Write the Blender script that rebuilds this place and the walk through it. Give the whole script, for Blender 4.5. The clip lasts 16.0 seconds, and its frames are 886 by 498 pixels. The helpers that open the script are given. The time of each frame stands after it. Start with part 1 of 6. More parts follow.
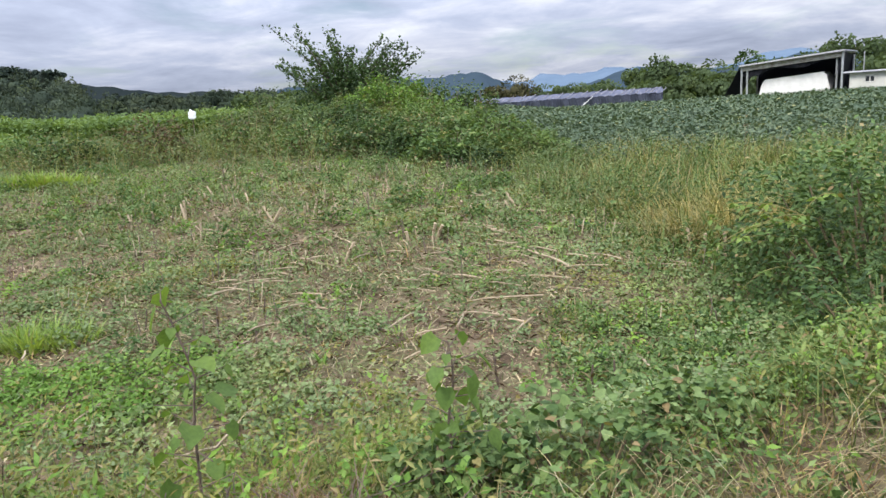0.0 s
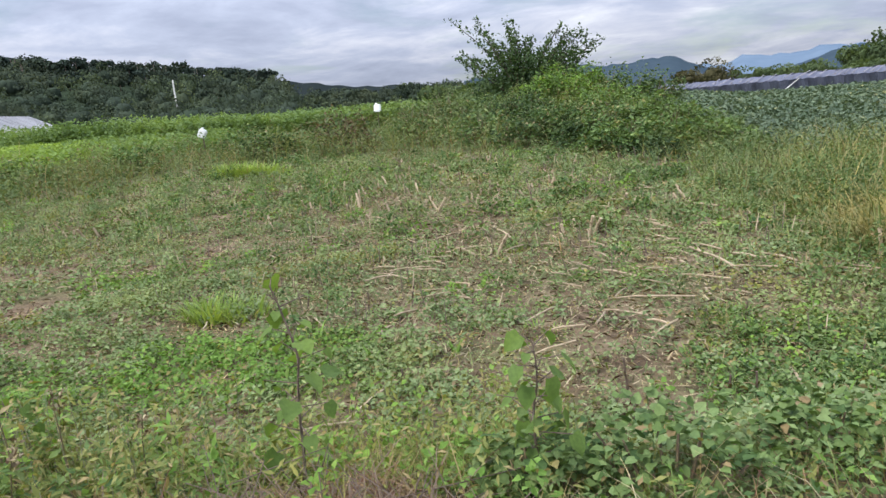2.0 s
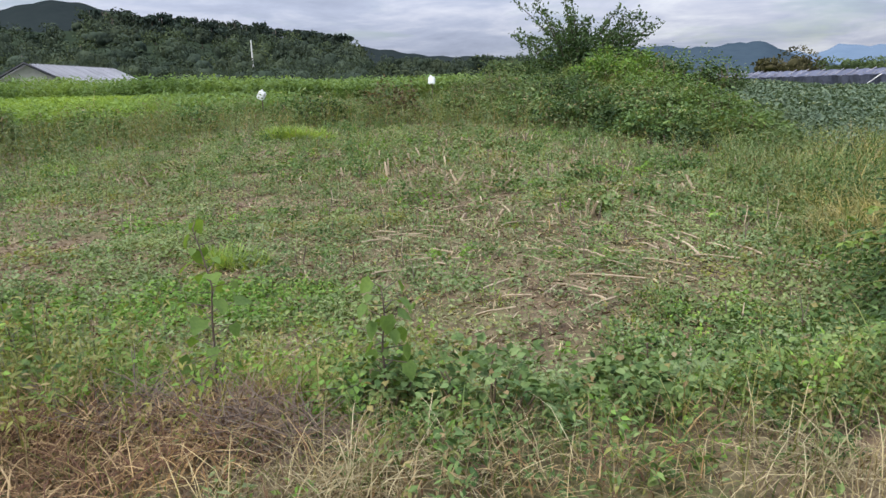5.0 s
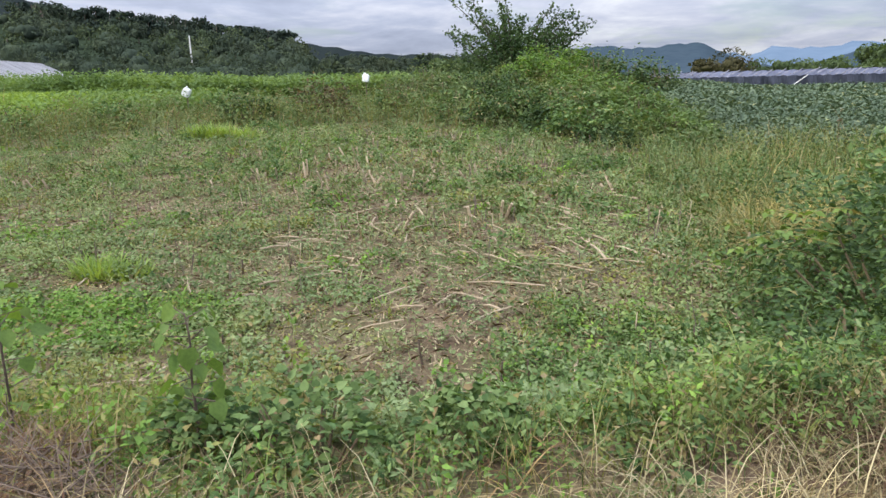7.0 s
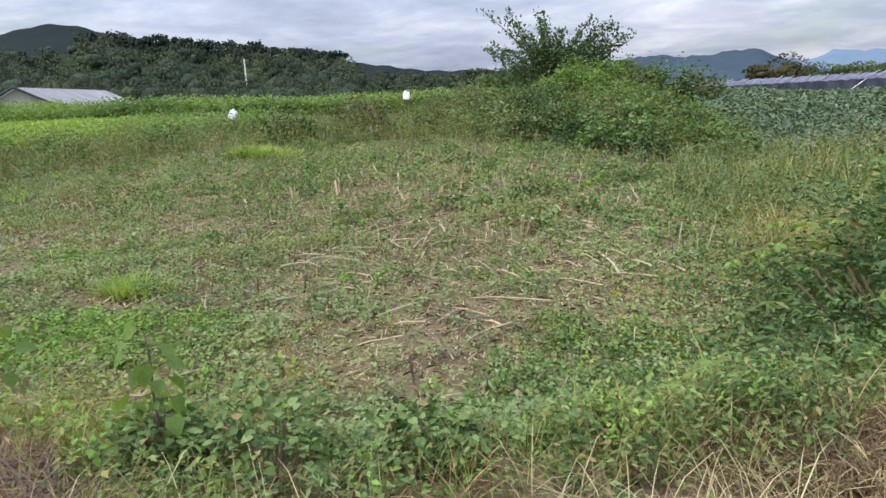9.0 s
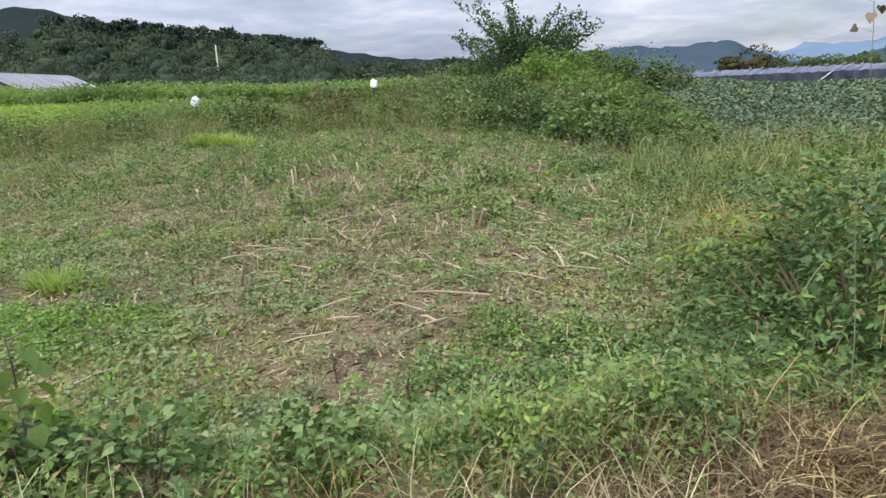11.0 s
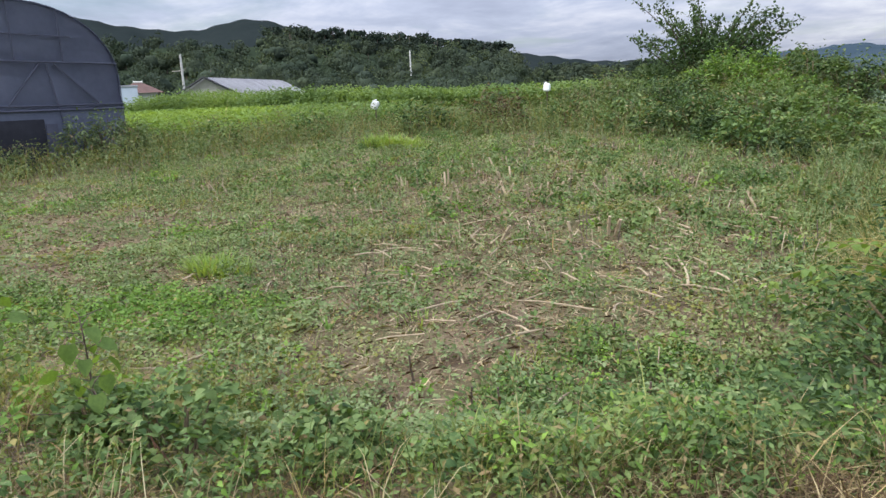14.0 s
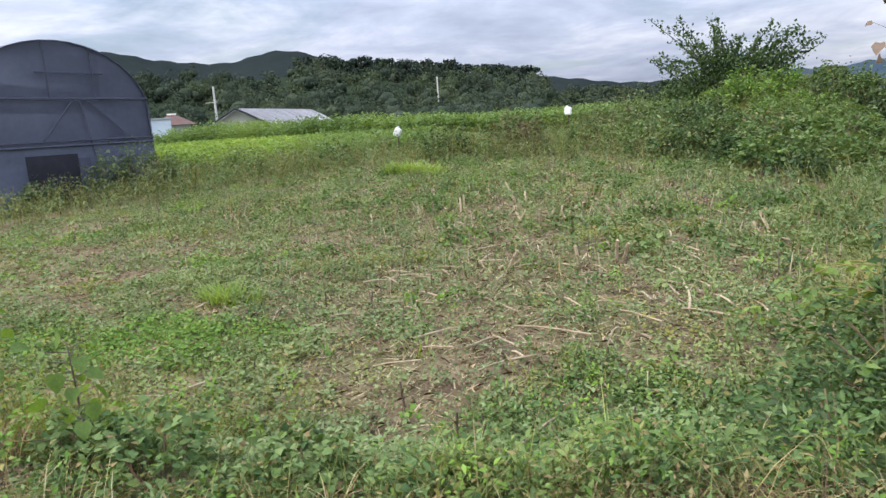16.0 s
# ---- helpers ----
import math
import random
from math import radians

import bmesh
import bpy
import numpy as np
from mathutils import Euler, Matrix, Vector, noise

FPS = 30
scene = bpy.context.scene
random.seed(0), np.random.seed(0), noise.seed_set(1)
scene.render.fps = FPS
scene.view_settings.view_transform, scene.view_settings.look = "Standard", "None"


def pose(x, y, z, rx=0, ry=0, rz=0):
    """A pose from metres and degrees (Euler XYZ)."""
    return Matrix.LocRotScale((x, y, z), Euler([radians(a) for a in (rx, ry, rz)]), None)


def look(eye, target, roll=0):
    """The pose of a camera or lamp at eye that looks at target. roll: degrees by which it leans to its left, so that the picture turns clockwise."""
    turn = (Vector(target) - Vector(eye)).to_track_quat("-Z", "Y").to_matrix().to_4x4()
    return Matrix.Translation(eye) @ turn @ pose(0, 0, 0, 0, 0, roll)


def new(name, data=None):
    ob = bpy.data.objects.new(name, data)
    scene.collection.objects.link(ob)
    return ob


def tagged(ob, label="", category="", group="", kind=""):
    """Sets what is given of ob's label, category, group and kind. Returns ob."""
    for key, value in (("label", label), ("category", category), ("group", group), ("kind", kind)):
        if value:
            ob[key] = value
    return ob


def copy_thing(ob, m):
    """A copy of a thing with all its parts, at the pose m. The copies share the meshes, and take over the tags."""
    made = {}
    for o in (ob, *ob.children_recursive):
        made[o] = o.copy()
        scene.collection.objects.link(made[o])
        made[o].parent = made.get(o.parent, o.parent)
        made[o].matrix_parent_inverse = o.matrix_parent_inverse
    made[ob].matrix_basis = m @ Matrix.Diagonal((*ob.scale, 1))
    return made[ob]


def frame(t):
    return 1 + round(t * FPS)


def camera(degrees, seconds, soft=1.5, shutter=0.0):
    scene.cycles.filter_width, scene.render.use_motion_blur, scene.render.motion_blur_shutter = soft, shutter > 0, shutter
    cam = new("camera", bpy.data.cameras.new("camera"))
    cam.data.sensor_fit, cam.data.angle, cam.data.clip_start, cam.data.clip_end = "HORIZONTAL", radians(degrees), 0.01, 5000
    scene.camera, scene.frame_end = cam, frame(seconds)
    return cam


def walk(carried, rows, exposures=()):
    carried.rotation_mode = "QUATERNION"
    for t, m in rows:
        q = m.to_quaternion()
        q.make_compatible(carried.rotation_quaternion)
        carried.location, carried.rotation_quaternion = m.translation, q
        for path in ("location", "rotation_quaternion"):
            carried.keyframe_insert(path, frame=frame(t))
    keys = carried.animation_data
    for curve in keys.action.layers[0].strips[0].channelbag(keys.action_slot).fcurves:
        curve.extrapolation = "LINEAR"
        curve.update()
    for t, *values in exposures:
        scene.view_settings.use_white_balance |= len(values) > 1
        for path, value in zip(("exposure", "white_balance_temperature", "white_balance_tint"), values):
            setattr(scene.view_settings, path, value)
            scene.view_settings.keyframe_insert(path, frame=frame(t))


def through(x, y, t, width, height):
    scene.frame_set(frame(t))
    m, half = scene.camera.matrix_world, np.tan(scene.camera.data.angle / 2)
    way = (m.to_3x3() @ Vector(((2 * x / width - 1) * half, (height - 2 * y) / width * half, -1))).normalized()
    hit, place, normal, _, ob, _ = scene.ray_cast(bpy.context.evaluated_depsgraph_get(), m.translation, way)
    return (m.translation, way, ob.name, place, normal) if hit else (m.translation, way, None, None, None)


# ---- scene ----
cam = camera(65.7, 16.0, 1.5)
METRES, EYE, TILT, LEAN, TURN = 4.8, 1.5, -3.0, 0.0, 6.6
ROWS = [
    (0.0, 0.0, 0.0, 0.0, -0.57, -8.73, 3.74),
    (0.5, -0.0057, -0.0002, -0.002, 1.07, -8.67, 4.57),
    (1.0, 0.0083, 0.0127, -0.0008, 3.94, -8.44, 4.95),
    (1.5, 0.0397, 0.0286, -0.0005, 8.21, -8.3, 4.85),
    (2.0, 0.0743, 0.0057, 0.0011, 14.55, -8.55, 4.21),
    (2.5, 0.0956, -0.0322, 0.002, 21.23, -9.03, 3.31),
    (3.0, 0.1273, -0.0514, 0.0011, 25.86, -9.24, 2.85),
    (3.5, 0.1697, -0.0733, -0.0022, 26.38, -9.75, 1.94),
    (4.0, 0.2092, -0.0987, 0.0009, 24.21, -10.12, 1.25),
    (4.5, 0.2501, -0.0978, 0.0038, 22.4, -10.17, 0.94),
    (5.0, 0.2913, -0.0713, 0.0039, 20.38, -10.5, 0.69),
    (7.5, 0.3882, 0.0516, 0.0059, 15.96, -10.65, 0.56),
    (8.0, 0.4118, 0.0468, 0.0057, 18.31, -10.43, 0.82),
    (8.5, 0.4476, 0.0617, 0.006, 20.51, -9.91, 1.48),
    (9.0, 0.4649, 0.066, 0.0088, 20.28, -9.39, 1.97),
    (9.5, 0.4687, 0.06, 0.0063, 18.23, -9.11, 1.98),
    (12.0, 0.568, 0.202, 0.0099, 20.07, -12.12, 0.53),
    (12.5, 0.5812, 0.2304, 0.0103, 26.75, -12.05, 1.41),
    (13.0, 0.5943, 0.2368, 0.0131, 30.97, -11.61, 2.19),
    (13.5, 0.6235, 0.2116, 0.0119, 32.87, -10.84, 1.68),
    (14.0, 0.6477, 0.1934, 0.0114, 33.57, -9.8, 0.88),
    (14.5, 0.677, 0.1972, 0.0186, 33.91, -9.01, 0.6),
    (15.0, 0.7083, 0.2159, 0.0152, 34.49, -8.95, 0.91),
    (15.5, 0.7146, 0.2184, 0.017, 35.13, -8.4, 1.68),
    (16.0, 0.7121, 0.2114, 0.0192, 35.99, -7.74, 2.06),
]
walk(cam, [(t, pose(0, 0, EYE, TILT, LEAN, TURN) @ pose(METRES * x, METRES * y, METRES * z, 90 + pitch, roll, yaw)) for t, x, y, z, yaw, pitch, roll in ROWS],
     [(0.0, 0.16), (2.0, 0.10), (3.0, 0.12), (3.6, 0.03), (5.0, 0.03), (7.5, 0.14), (9.0, 0.13), (12.0, 0.15), (13.0, 0.08), (14.3, 0.08), (15.0, -0.02), (15.5, 0.14), (16.0, 0.2)])

# ---- world, sun, exposure ----
def link(nt, a, ao, b, bi):
    nt.links.new(a.outputs[ao], b.inputs[bi])


def node(nt, kind, **props):
    n = nt.nodes.new(kind)
    if "operation" in props:
        n.operation, n.use_clamp = props["operation"], props["use_clamp"]
    if "blend_type" in props:
        n.data_type, n.blend_type = "RGBA", props["blend_type"]
    if "sun_elevation" in props:
        n.sky_type, n.sun_disc = "NISHITA", False
        n.sun_elevation, n.sun_rotation = props["sun_elevation"], props["sun_rotation"]
    return n


def maths(nt, op, a, b=None, clamp=False):
    n = node(nt, "ShaderNodeMath", operation=op, use_clamp=clamp)
    for slot, v in ((0, a), (1, b)):
        if v is None:
            continue
        if isinstance(v, (int, float)):
            n.inputs[slot].default_value = v
        else:
            nt.links.new(v, n.inputs[slot])
    return n.outputs[0]


def ramp(nt, fac, stops):
    n = node(nt, "ShaderNodeValToRGB")
    els = n.color_ramp.elements
    while len(els) < len(stops):
        els.new(0.5)
    for e, (p, c) in zip(els, stops):
        e.position = p
        e.color = (*c, 1) if len(c) == 3 else c
    nt.links.new(fac, n.inputs[0])
    return n.outputs[0]


def mixed(nt, fac, a, b, blend="MIX"):
    n = node(nt, "ShaderNodeMix", blend_type=blend)
    for slot, v in ((0, fac), (6, a), (7, b)):
        if isinstance(v, (int, float)):
            n.inputs[slot].default_value = v
        elif isinstance(v, tuple):
            n.inputs[slot].default_value = (*v, 1)
        else:
            nt.links.new(v, n.inputs[slot])
    return n.outputs[2]


SUN_EL, SUN_AZ = radians(52), radians(215)
world = bpy.data.worlds.new("world")
scene.world = world
world.use_nodes = True
wt = world.node_tree
wt.nodes.clear()
sky = node(wt, "ShaderNodeTexSky", sun_elevation=SUN_EL, sun_rotation=SUN_AZ)
coord = node(wt, "ShaderNodeTexCoord")
sep = node(wt, "ShaderNodeSeparateXYZ")
link(wt, coord, "Generated", sep, 0)
flat = maths(wt, "MAXIMUM", maths(wt, "ADD", sep.outputs[2], 0.13), 0.03)
comb = node(wt, "ShaderNodeCombineXYZ")
wt.links.new(maths(wt, "DIVIDE", sep.outputs[0], flat), comb.inputs[0])
wt.links.new(maths(wt, "DIVIDE", sep.outputs[1], flat), comb.inputs[1])


def cloud_noise(scale, detail, rough, offset):
    m = node(wt, "ShaderNodeMapping")
    m.inputs["Location"].default_value = offset
    m.inputs["Scale"].default_value = (scale, scale, 1)
    wt.links.new(comb.outputs[0], m.inputs[0])
    n = node(wt, "ShaderNodeTexNoise")
    n.inputs["Scale"].default_value = 1.0
    n.inputs["Detail"].default_value = detail
    n.inputs["Roughness"].default_value = rough
    n.inputs["Distortion"].default_value = 0.35
    wt.links.new(m.outputs[0], n.inputs["Vector"])
    return n.outputs["Fac"]


broad = cloud_noise(0.42, 5, 0.55, (1.7, 0.4, 0))
fine = cloud_noise(1.5, 7, 0.6, (5.2, 3.1, 0))
tone = maths(wt, "ADD", maths(wt, "MULTIPLY", broad, 0.5), maths(wt, "MULTIPLY", fine, 0.5))
CLOUD = ramp(wt, tone, [(0.37, (0.46, 0.52, 0.69)), (0.47, (0.60, 0.67, 0.86)), (0.54, (0.78, 0.83, 0.99)), (0.63, (1.03, 1.08, 1.18))])
holes = maths(wt, "MULTIPLY", maths(wt, "SUBTRACT", cloud_noise(0.8, 6, 0.6, (9.3, 1.2, 0)), 0.515), 6.0, True)
# an overcast dome is about three times as bright overhead as at its rim
lift = maths(wt, "ADD", maths(wt, "MULTIPLY", maths(wt, "POWER", maths(wt, "MAXIMUM", sep.outputs[2], 0.0), 0.9), 2.9), 0.49)
bg_cloud = node(wt, "ShaderNodeBackground")
wt.links.new(CLOUD, bg_cloud.inputs[0])
wt.links.new(lift, bg_cloud.inputs[1])
bg_sky = node(wt, "ShaderNodeBackground")
link(wt, sky, 0, bg_sky, 0)
bg_sky.inputs[1].default_value = 0.1
both = node(wt, "ShaderNodeMixShader")
wt.links.new(maths(wt, "MULTIPLY", holes, 0.8), both.inputs[0])
link(wt, bg_cloud, 0, both, 1)
link(wt, bg_sky, 0, both, 2)
out = node(wt, "ShaderNodeOutputWorld")
link(wt, both, 0, out, 0)

sun = new("sun", bpy.data.lights.new("sun", "SUN"))
sun.data.energy, sun.data.angle, sun.data.color = 3.5, radians(18), (1.0, 0.95, 0.87)
sun.matrix_world = look((60 * math.sin(SUN_AZ) * math.cos(SUN_EL), 60 * math.cos(SUN_AZ) * math.cos(SUN_EL), 60 * math.sin(SUN_EL)), (0, 0, 0))

# ---- materials ----
def material(name):
    m = bpy.data.materials.new(name)
    m.use_nodes = True
    nt = m.node_tree
    nt.nodes.clear()
    return m, nt, node(nt, "ShaderNodeOutputMaterial")


def noise_of(nt, scale, detail=4, rough=0.55, stretch=(1, 1, 1)):
    c = node(nt, "ShaderNodeTexCoord")
    mp = node(nt, "ShaderNodeMapping")
    mp.inputs["Scale"].default_value = stretch
    link(nt, c, "Object", mp, 0)
    n = node(nt, "ShaderNodeTexNoise")
    n.inputs["Scale"].default_value = scale
    n.inputs["Detail"].default_value = detail
    n.inputs["Roughness"].default_value = rough
    link(nt, mp, 0, n, "Vector")
    return n.outputs["Fac"]


def leaf_material(name, dark, mid, light, dry=None, dry_share=0.1, patch=1.2, through=0.25, rough=0.7):
    """Leaves: colour by leaf and by patch of ground, some light let through."""
    m, nt, o = material(name)
    geo = node(nt, "ShaderNodeNewGeometry")
    rnd = geo.outputs["Random Per Island"]
    stops = [(0.0, dark), (0.5, mid), (0.93, light)]
    col = ramp(nt, rnd, stops)
    n = noise_of(nt, patch, 3)
    tint = ramp(nt, n, [(0.3, (0.72, 0.78, 0.72)), (0.5, (1, 1, 1)), (0.7, (1.28, 1.2, 0.95))])
    col = mixed(nt, 1.0, col, tint, "MULTIPLY")
    if dry:
        odd = maths(nt, "FRACT", maths(nt, "MULTIPLY", rnd, 37.31))
        col = mixed(nt, maths(nt, "LESS_THAN", odd, dry_share), col, dry)
    veins = noise_of(nt, 60, 2)
    col = mixed(nt, 0.35, col, mixed(nt, 1.0, col, ramp(nt, veins, [(0.3, (0.6, 0.6, 0.6)), (0.7, (1.4, 1.4, 1.4))]), "MULTIPLY"))
    p = node(nt, "ShaderNodeBsdfPrincipled")
    p.inputs["Roughness"].default_value = rough
    p.inputs["Specular IOR Level"].default_value = 0.3 * (1.2 - rough) / 0.65
    nt.links.new(col, p.inputs["Base Color"])
    tr = node(nt, "ShaderNodeBsdfTranslucent")
    nt.links.new(mixed(nt, 1.0, col, (1.15, 1.1, 0.5), "MULTIPLY"), tr.inputs[0])
    mx = node(nt, "ShaderNodeMixShader")
    mx.inputs[0].default_value = through
    link(nt, p, 0, mx, 1)
    link(nt, tr, 0, mx, 2)
    link(nt, mx, 0, o, 0)
    return m


def plain_material(name, a, b, scale=6, rough=0.8, metal=0.0, bump=0.3, stretch=(1, 1, 1), fine=40, spec=0.3):
    """A solid surface between two colours at two scales of wear."""
    m, nt, o = material(name)
    n1, n2 = noise_of(nt, scale, 5, 0.6, stretch), noise_of(nt, fine, 3, 0.6, stretch)
    f = maths(nt, "ADD", maths(nt, "MULTIPLY", n1, 0.65), maths(nt, "MULTIPLY", n2, 0.35))
    col = ramp(nt, f, [(0.35, a), (0.65, b)])
    rnd = node(nt, "ShaderNodeObjectInfo")
    lum = ramp(nt, rnd.outputs["Random"], [(0, (0.82, 0.82, 0.82)), (1, (1.15, 1.15, 1.15))])
    col = mixed(nt, 1.0, col, lum, "MULTIPLY")
    p = node(nt, "ShaderNodeBsdfPrincipled")
    nt.links.new(col, p.inputs["Base Color"])
    p.inputs["Roughness"].default_value = rough
    p.inputs["Metallic"].default_value = metal
    p.inputs["Specular IOR Level"].default_value = spec
    b_ = node(nt, "ShaderNodeBump")
    b_.inputs["Strength"].default_value = bump
    b_.inputs["Distance"].default_value = 0.02
    nt.links.new(f, b_.inputs["Height"])
    link(nt, b_, 0, p, "Normal")
    link(nt, p, 0, o, 0)
    return m


def ground_material():
    """Dry soil with trodden litter, going over to green growth away from the plot."""
    m, nt, o = material("soil")
    big, mid_, small = noise_of(nt, 0.5, 5), noise_of(nt, 3.0, 6, 0.65), noise_of(nt, 28, 5, 0.7)
    soil = ramp(nt, mid_, [(0.3, (0.070, 0.049, 0.034)), (0.5, (0.140, 0.100, 0.068)), (0.7, (0.225, 0.165, 0.114))])
    soil = mixed(nt, 0.55, soil, mixed(nt, 1.0, soil, ramp(nt, small, [(0.3, (0.45, 0.45, 0.45)), (0.7, (1.6, 1.55, 1.45))]), "MULTIPLY"))
    straw = ramp(nt, noise_of(nt, 16, 4, 0.7, (1, 0.35, 1)), [(0.4, (0.15, 0.115, 0.067)), (0.62, (0.34, 0.275, 0.17))])
    col = mixed(nt, ramp(nt, noise_of(nt, 1.7, 5, 0.7), [(0.46, (0, 0, 0)), (0.62, (0.8, 0.8, 0.8))]), soil, straw)
    moss = ramp(nt, small, [(0.3, (0.05, 0.075, 0.02)), (0.7, (0.12, 0.15, 0.05))])
    col = mixed(nt, ramp(nt, big, [(0.42, (0, 0, 0)), (0.62, (0.7, 0.7, 0.7))]), col, moss)
    c = node(nt, "ShaderNodeTexCoord")
    s = node(nt, "ShaderNodeSeparateXYZ")
    link(nt, c, "Object", s, 0)
    dx = maths(nt, "MULTIPLY", maths(nt, "ADD", s.outputs[0], 6.0), 0.075)
    dy = maths(nt, "MULTIPLY", maths(nt, "SUBTRACT", s.outputs[1], 9.0), 0.08)
    away = maths(nt, "SUBTRACT", maths(nt, "ADD", maths(nt, "MULTIPLY", dx, dx), maths(nt, "MULTIPLY", dy, dy)), 0.85, True)
    col = mixed(nt, away, col, ramp(nt, mid_, [(0.35, (0.06, 0.09, 0.03)), (0.65, (0.13, 0.17, 0.06))]))
    p = node(nt, "ShaderNodeBsdfPrincipled")
    nt.links.new(col, p.inputs["Base Color"])
    p.inputs["Roughness"].default_value = 0.95
    p.inputs["Specular IOR Level"].default_value = 0.15
    b_ = node(nt, "ShaderNodeBump")
    b_.inputs["Strength"].default_value = 0.8
    b_.inputs["Distance"].default_value = 0.04
    nt.links.new(maths(nt, "ADD", mid_, maths(nt, "MULTIPLY", small, 0.5)), b_.inputs["Height"])
    link(nt, b_, 0, p, "Normal")
    link(nt, p, 0, o, 0)
    return m


M_SOIL = ground_material()
M_COVER = leaf_material("cover_leaf", (0.080, 0.124, 0.040), (0.124, 0.184, 0.063), (0.182, 0.248, 0.098), (0.24, 0.18, 0.09), 0.06, 0.9, 0.22, 0.85)
M_PALE = leaf_material("pale_cover_leaf", (0.138, 0.190, 0.084), (0.186, 0.246, 0.114), (0.248, 0.310, 0.156), (0.27, 0.21, 0.125), 0.06, 0.8, 0.25, 0.85)
M_BRIGHT = leaf_material("bright_leaf", (0.105, 0.195, 0.035), (0.150, 0.265, 0.052), (0.21, 0.335, 0.082), (0.30, 0.27, 0.10), 0.04, 1.0, 0.3, 0.8)
M_WEED = leaf_material("weed_leaf", (0.042, 0.084, 0.027), (0.088, 0.154, 0.050), (0.158, 0.235, 0.086), (0.24, 0.21, 0.08), 0.05, 1.4, 0.3)
M_GRASS = leaf_material("grass_blade", (0.07, 0.125, 0.030), (0.135, 0.195, 0.060), (0.23, 0.27, 0.10), (0.34, 0.28, 0.15), 0.18, 1.2)
M_DRY = leaf_material("dry_grass", (0.060, 0.043, 0.022), (0.165, 0.122, 0.062), (0.38, 0.31, 0.175), (0.095, 0.056, 0.034), 0.28, 2.0, 0.2, 0.8)
M_YELLOW = leaf_material("yellow_grass", (0.19, 0.165, 0.062), (0.30, 0.260, 0.105), (0.41, 0.360, 0.165), (0.15, 0.18, 0.06), 0.25, 2.0, 0.3)
M_BEAN = leaf_material("bean_leaf", (0.048, 0.078, 0.045), (0.075, 0.112, 0.068), (0.135, 0.178, 0.115), (0.24, 0.25, 0.12), 0.02, 0.7, 0.2, 0.65)
M_OLIVE = leaf_material("olive_grass", (0.115, 0.140, 0.036), (0.180, 0.200, 0.062), (0.265, 0.270, 0.100), (0.32, 0.26, 0.13), 0.14, 1.3, 0.35, 0.85)
M_SAPLEAF = leaf_material("sapling_leaf", (0.115, 0.190, 0.045), (0.150, 0.235, 0.060), (0.20, 0.29, 0.085), (0.30, 0.24, 0.09), 0.06, 3.0, 0.45, 0.6)
M_BEIGE = leaf_material("pale_straw_grass", (0.20, 0.160, 0.085), (0.33, 0.275, 0.155), (0.46, 0.40, 0.25), (0.16, 0.115, 0.06), 0.2, 2.0, 0.2, 0.8)
M_CROP = leaf_material("crop_leaf", (0.115, 0.185, 0.062), (0.145, 0.220, 0.080), (0.18, 0.265, 0.10), None, 0, 0.2, 0.4)
M_LIMEGRASS = leaf_material("young_grass_blade", (0.190, 0.280, 0.062), (0.245, 0.345, 0.085), (0.310, 0.410, 0.120), (0.34, 0.32, 0.13), 0.05, 1.0, 0.35)
M_LIME = leaf_material("lime_crop_leaf", (0.150, 0.235, 0.060), (0.180, 0.275, 0.070), (0.22, 0.32, 0.085), None, 0, 0.15, 0.4)
M_SHRUB = leaf_material("shrub_leaf", (0.034, 0.066, 0.026), (0.058, 0.100, 0.040), (0.105, 0.158, 0.070), None, 0, 0.6, 0.35)
M_VINE = leaf_material("vine_leaf", (0.074, 0.122, 0.036), (0.112, 0.178, 0.054), (0.165, 0.240, 0.082), (0.22, 0.22, 0.08), 0.04, 0.6, 0.35)
M_DEAD = leaf_material("red_dead_grass", (0.080, 0.047, 0.024), (0.215, 0.135, 0.066), (0.39, 0.285, 0.155), (0.12, 0.062, 0.040), 0.32, 2.0, 0.2, 0.8)
M_CURL = leaf_material("curled_brown_leaf", (0.11, 0.085, 0.078), (0.17, 0.13, 0.115), (0.24, 0.19, 0.165), None, 0, 2.0, 0.05, 0.8)
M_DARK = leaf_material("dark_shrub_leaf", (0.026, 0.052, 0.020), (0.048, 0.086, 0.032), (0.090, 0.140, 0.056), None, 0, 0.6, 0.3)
M_RED = leaf_material("reddish_leaf", (0.07, 0.048, 0.030), (0.125, 0.085, 0.050), (0.17, 0.14, 0.07), (0.08, 0.12, 0.045), 0.25, 1.0)
M_PINE = leaf_material("pine_needles", (0.030, 0.043, 0.035), (0.036, 0.051, 0.041), (0.043, 0.060, 0.047), None, 0, 0.05, 0.1, 1.0)
# woodland and far-tree greens have a little blue haze mixed in
M_WOODS = leaf_material("woodland_leaf", (0.048, 0.063, 0.046), (0.056, 0.073, 0.052), (0.066, 0.086, 0.059), None, 0, 0.05, 0.15, 1.0)
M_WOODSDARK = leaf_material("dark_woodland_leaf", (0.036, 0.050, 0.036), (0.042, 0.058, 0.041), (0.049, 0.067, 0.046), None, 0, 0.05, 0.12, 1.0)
M_WOODSLIGHT = leaf_material("light_woodland_leaf", (0.066, 0.088, 0.052), (0.077, 0.102, 0.059), (0.090, 0.118, 0.067), None, 0, 0.05, 0.2, 1.0)
M_TREE = leaf_material("tree_leaf", (0.066, 0.094, 0.048), (0.086, 0.120, 0.060), (0.105, 0.145, 0.070), None, 0, 0.3, 0.4, 1.0)
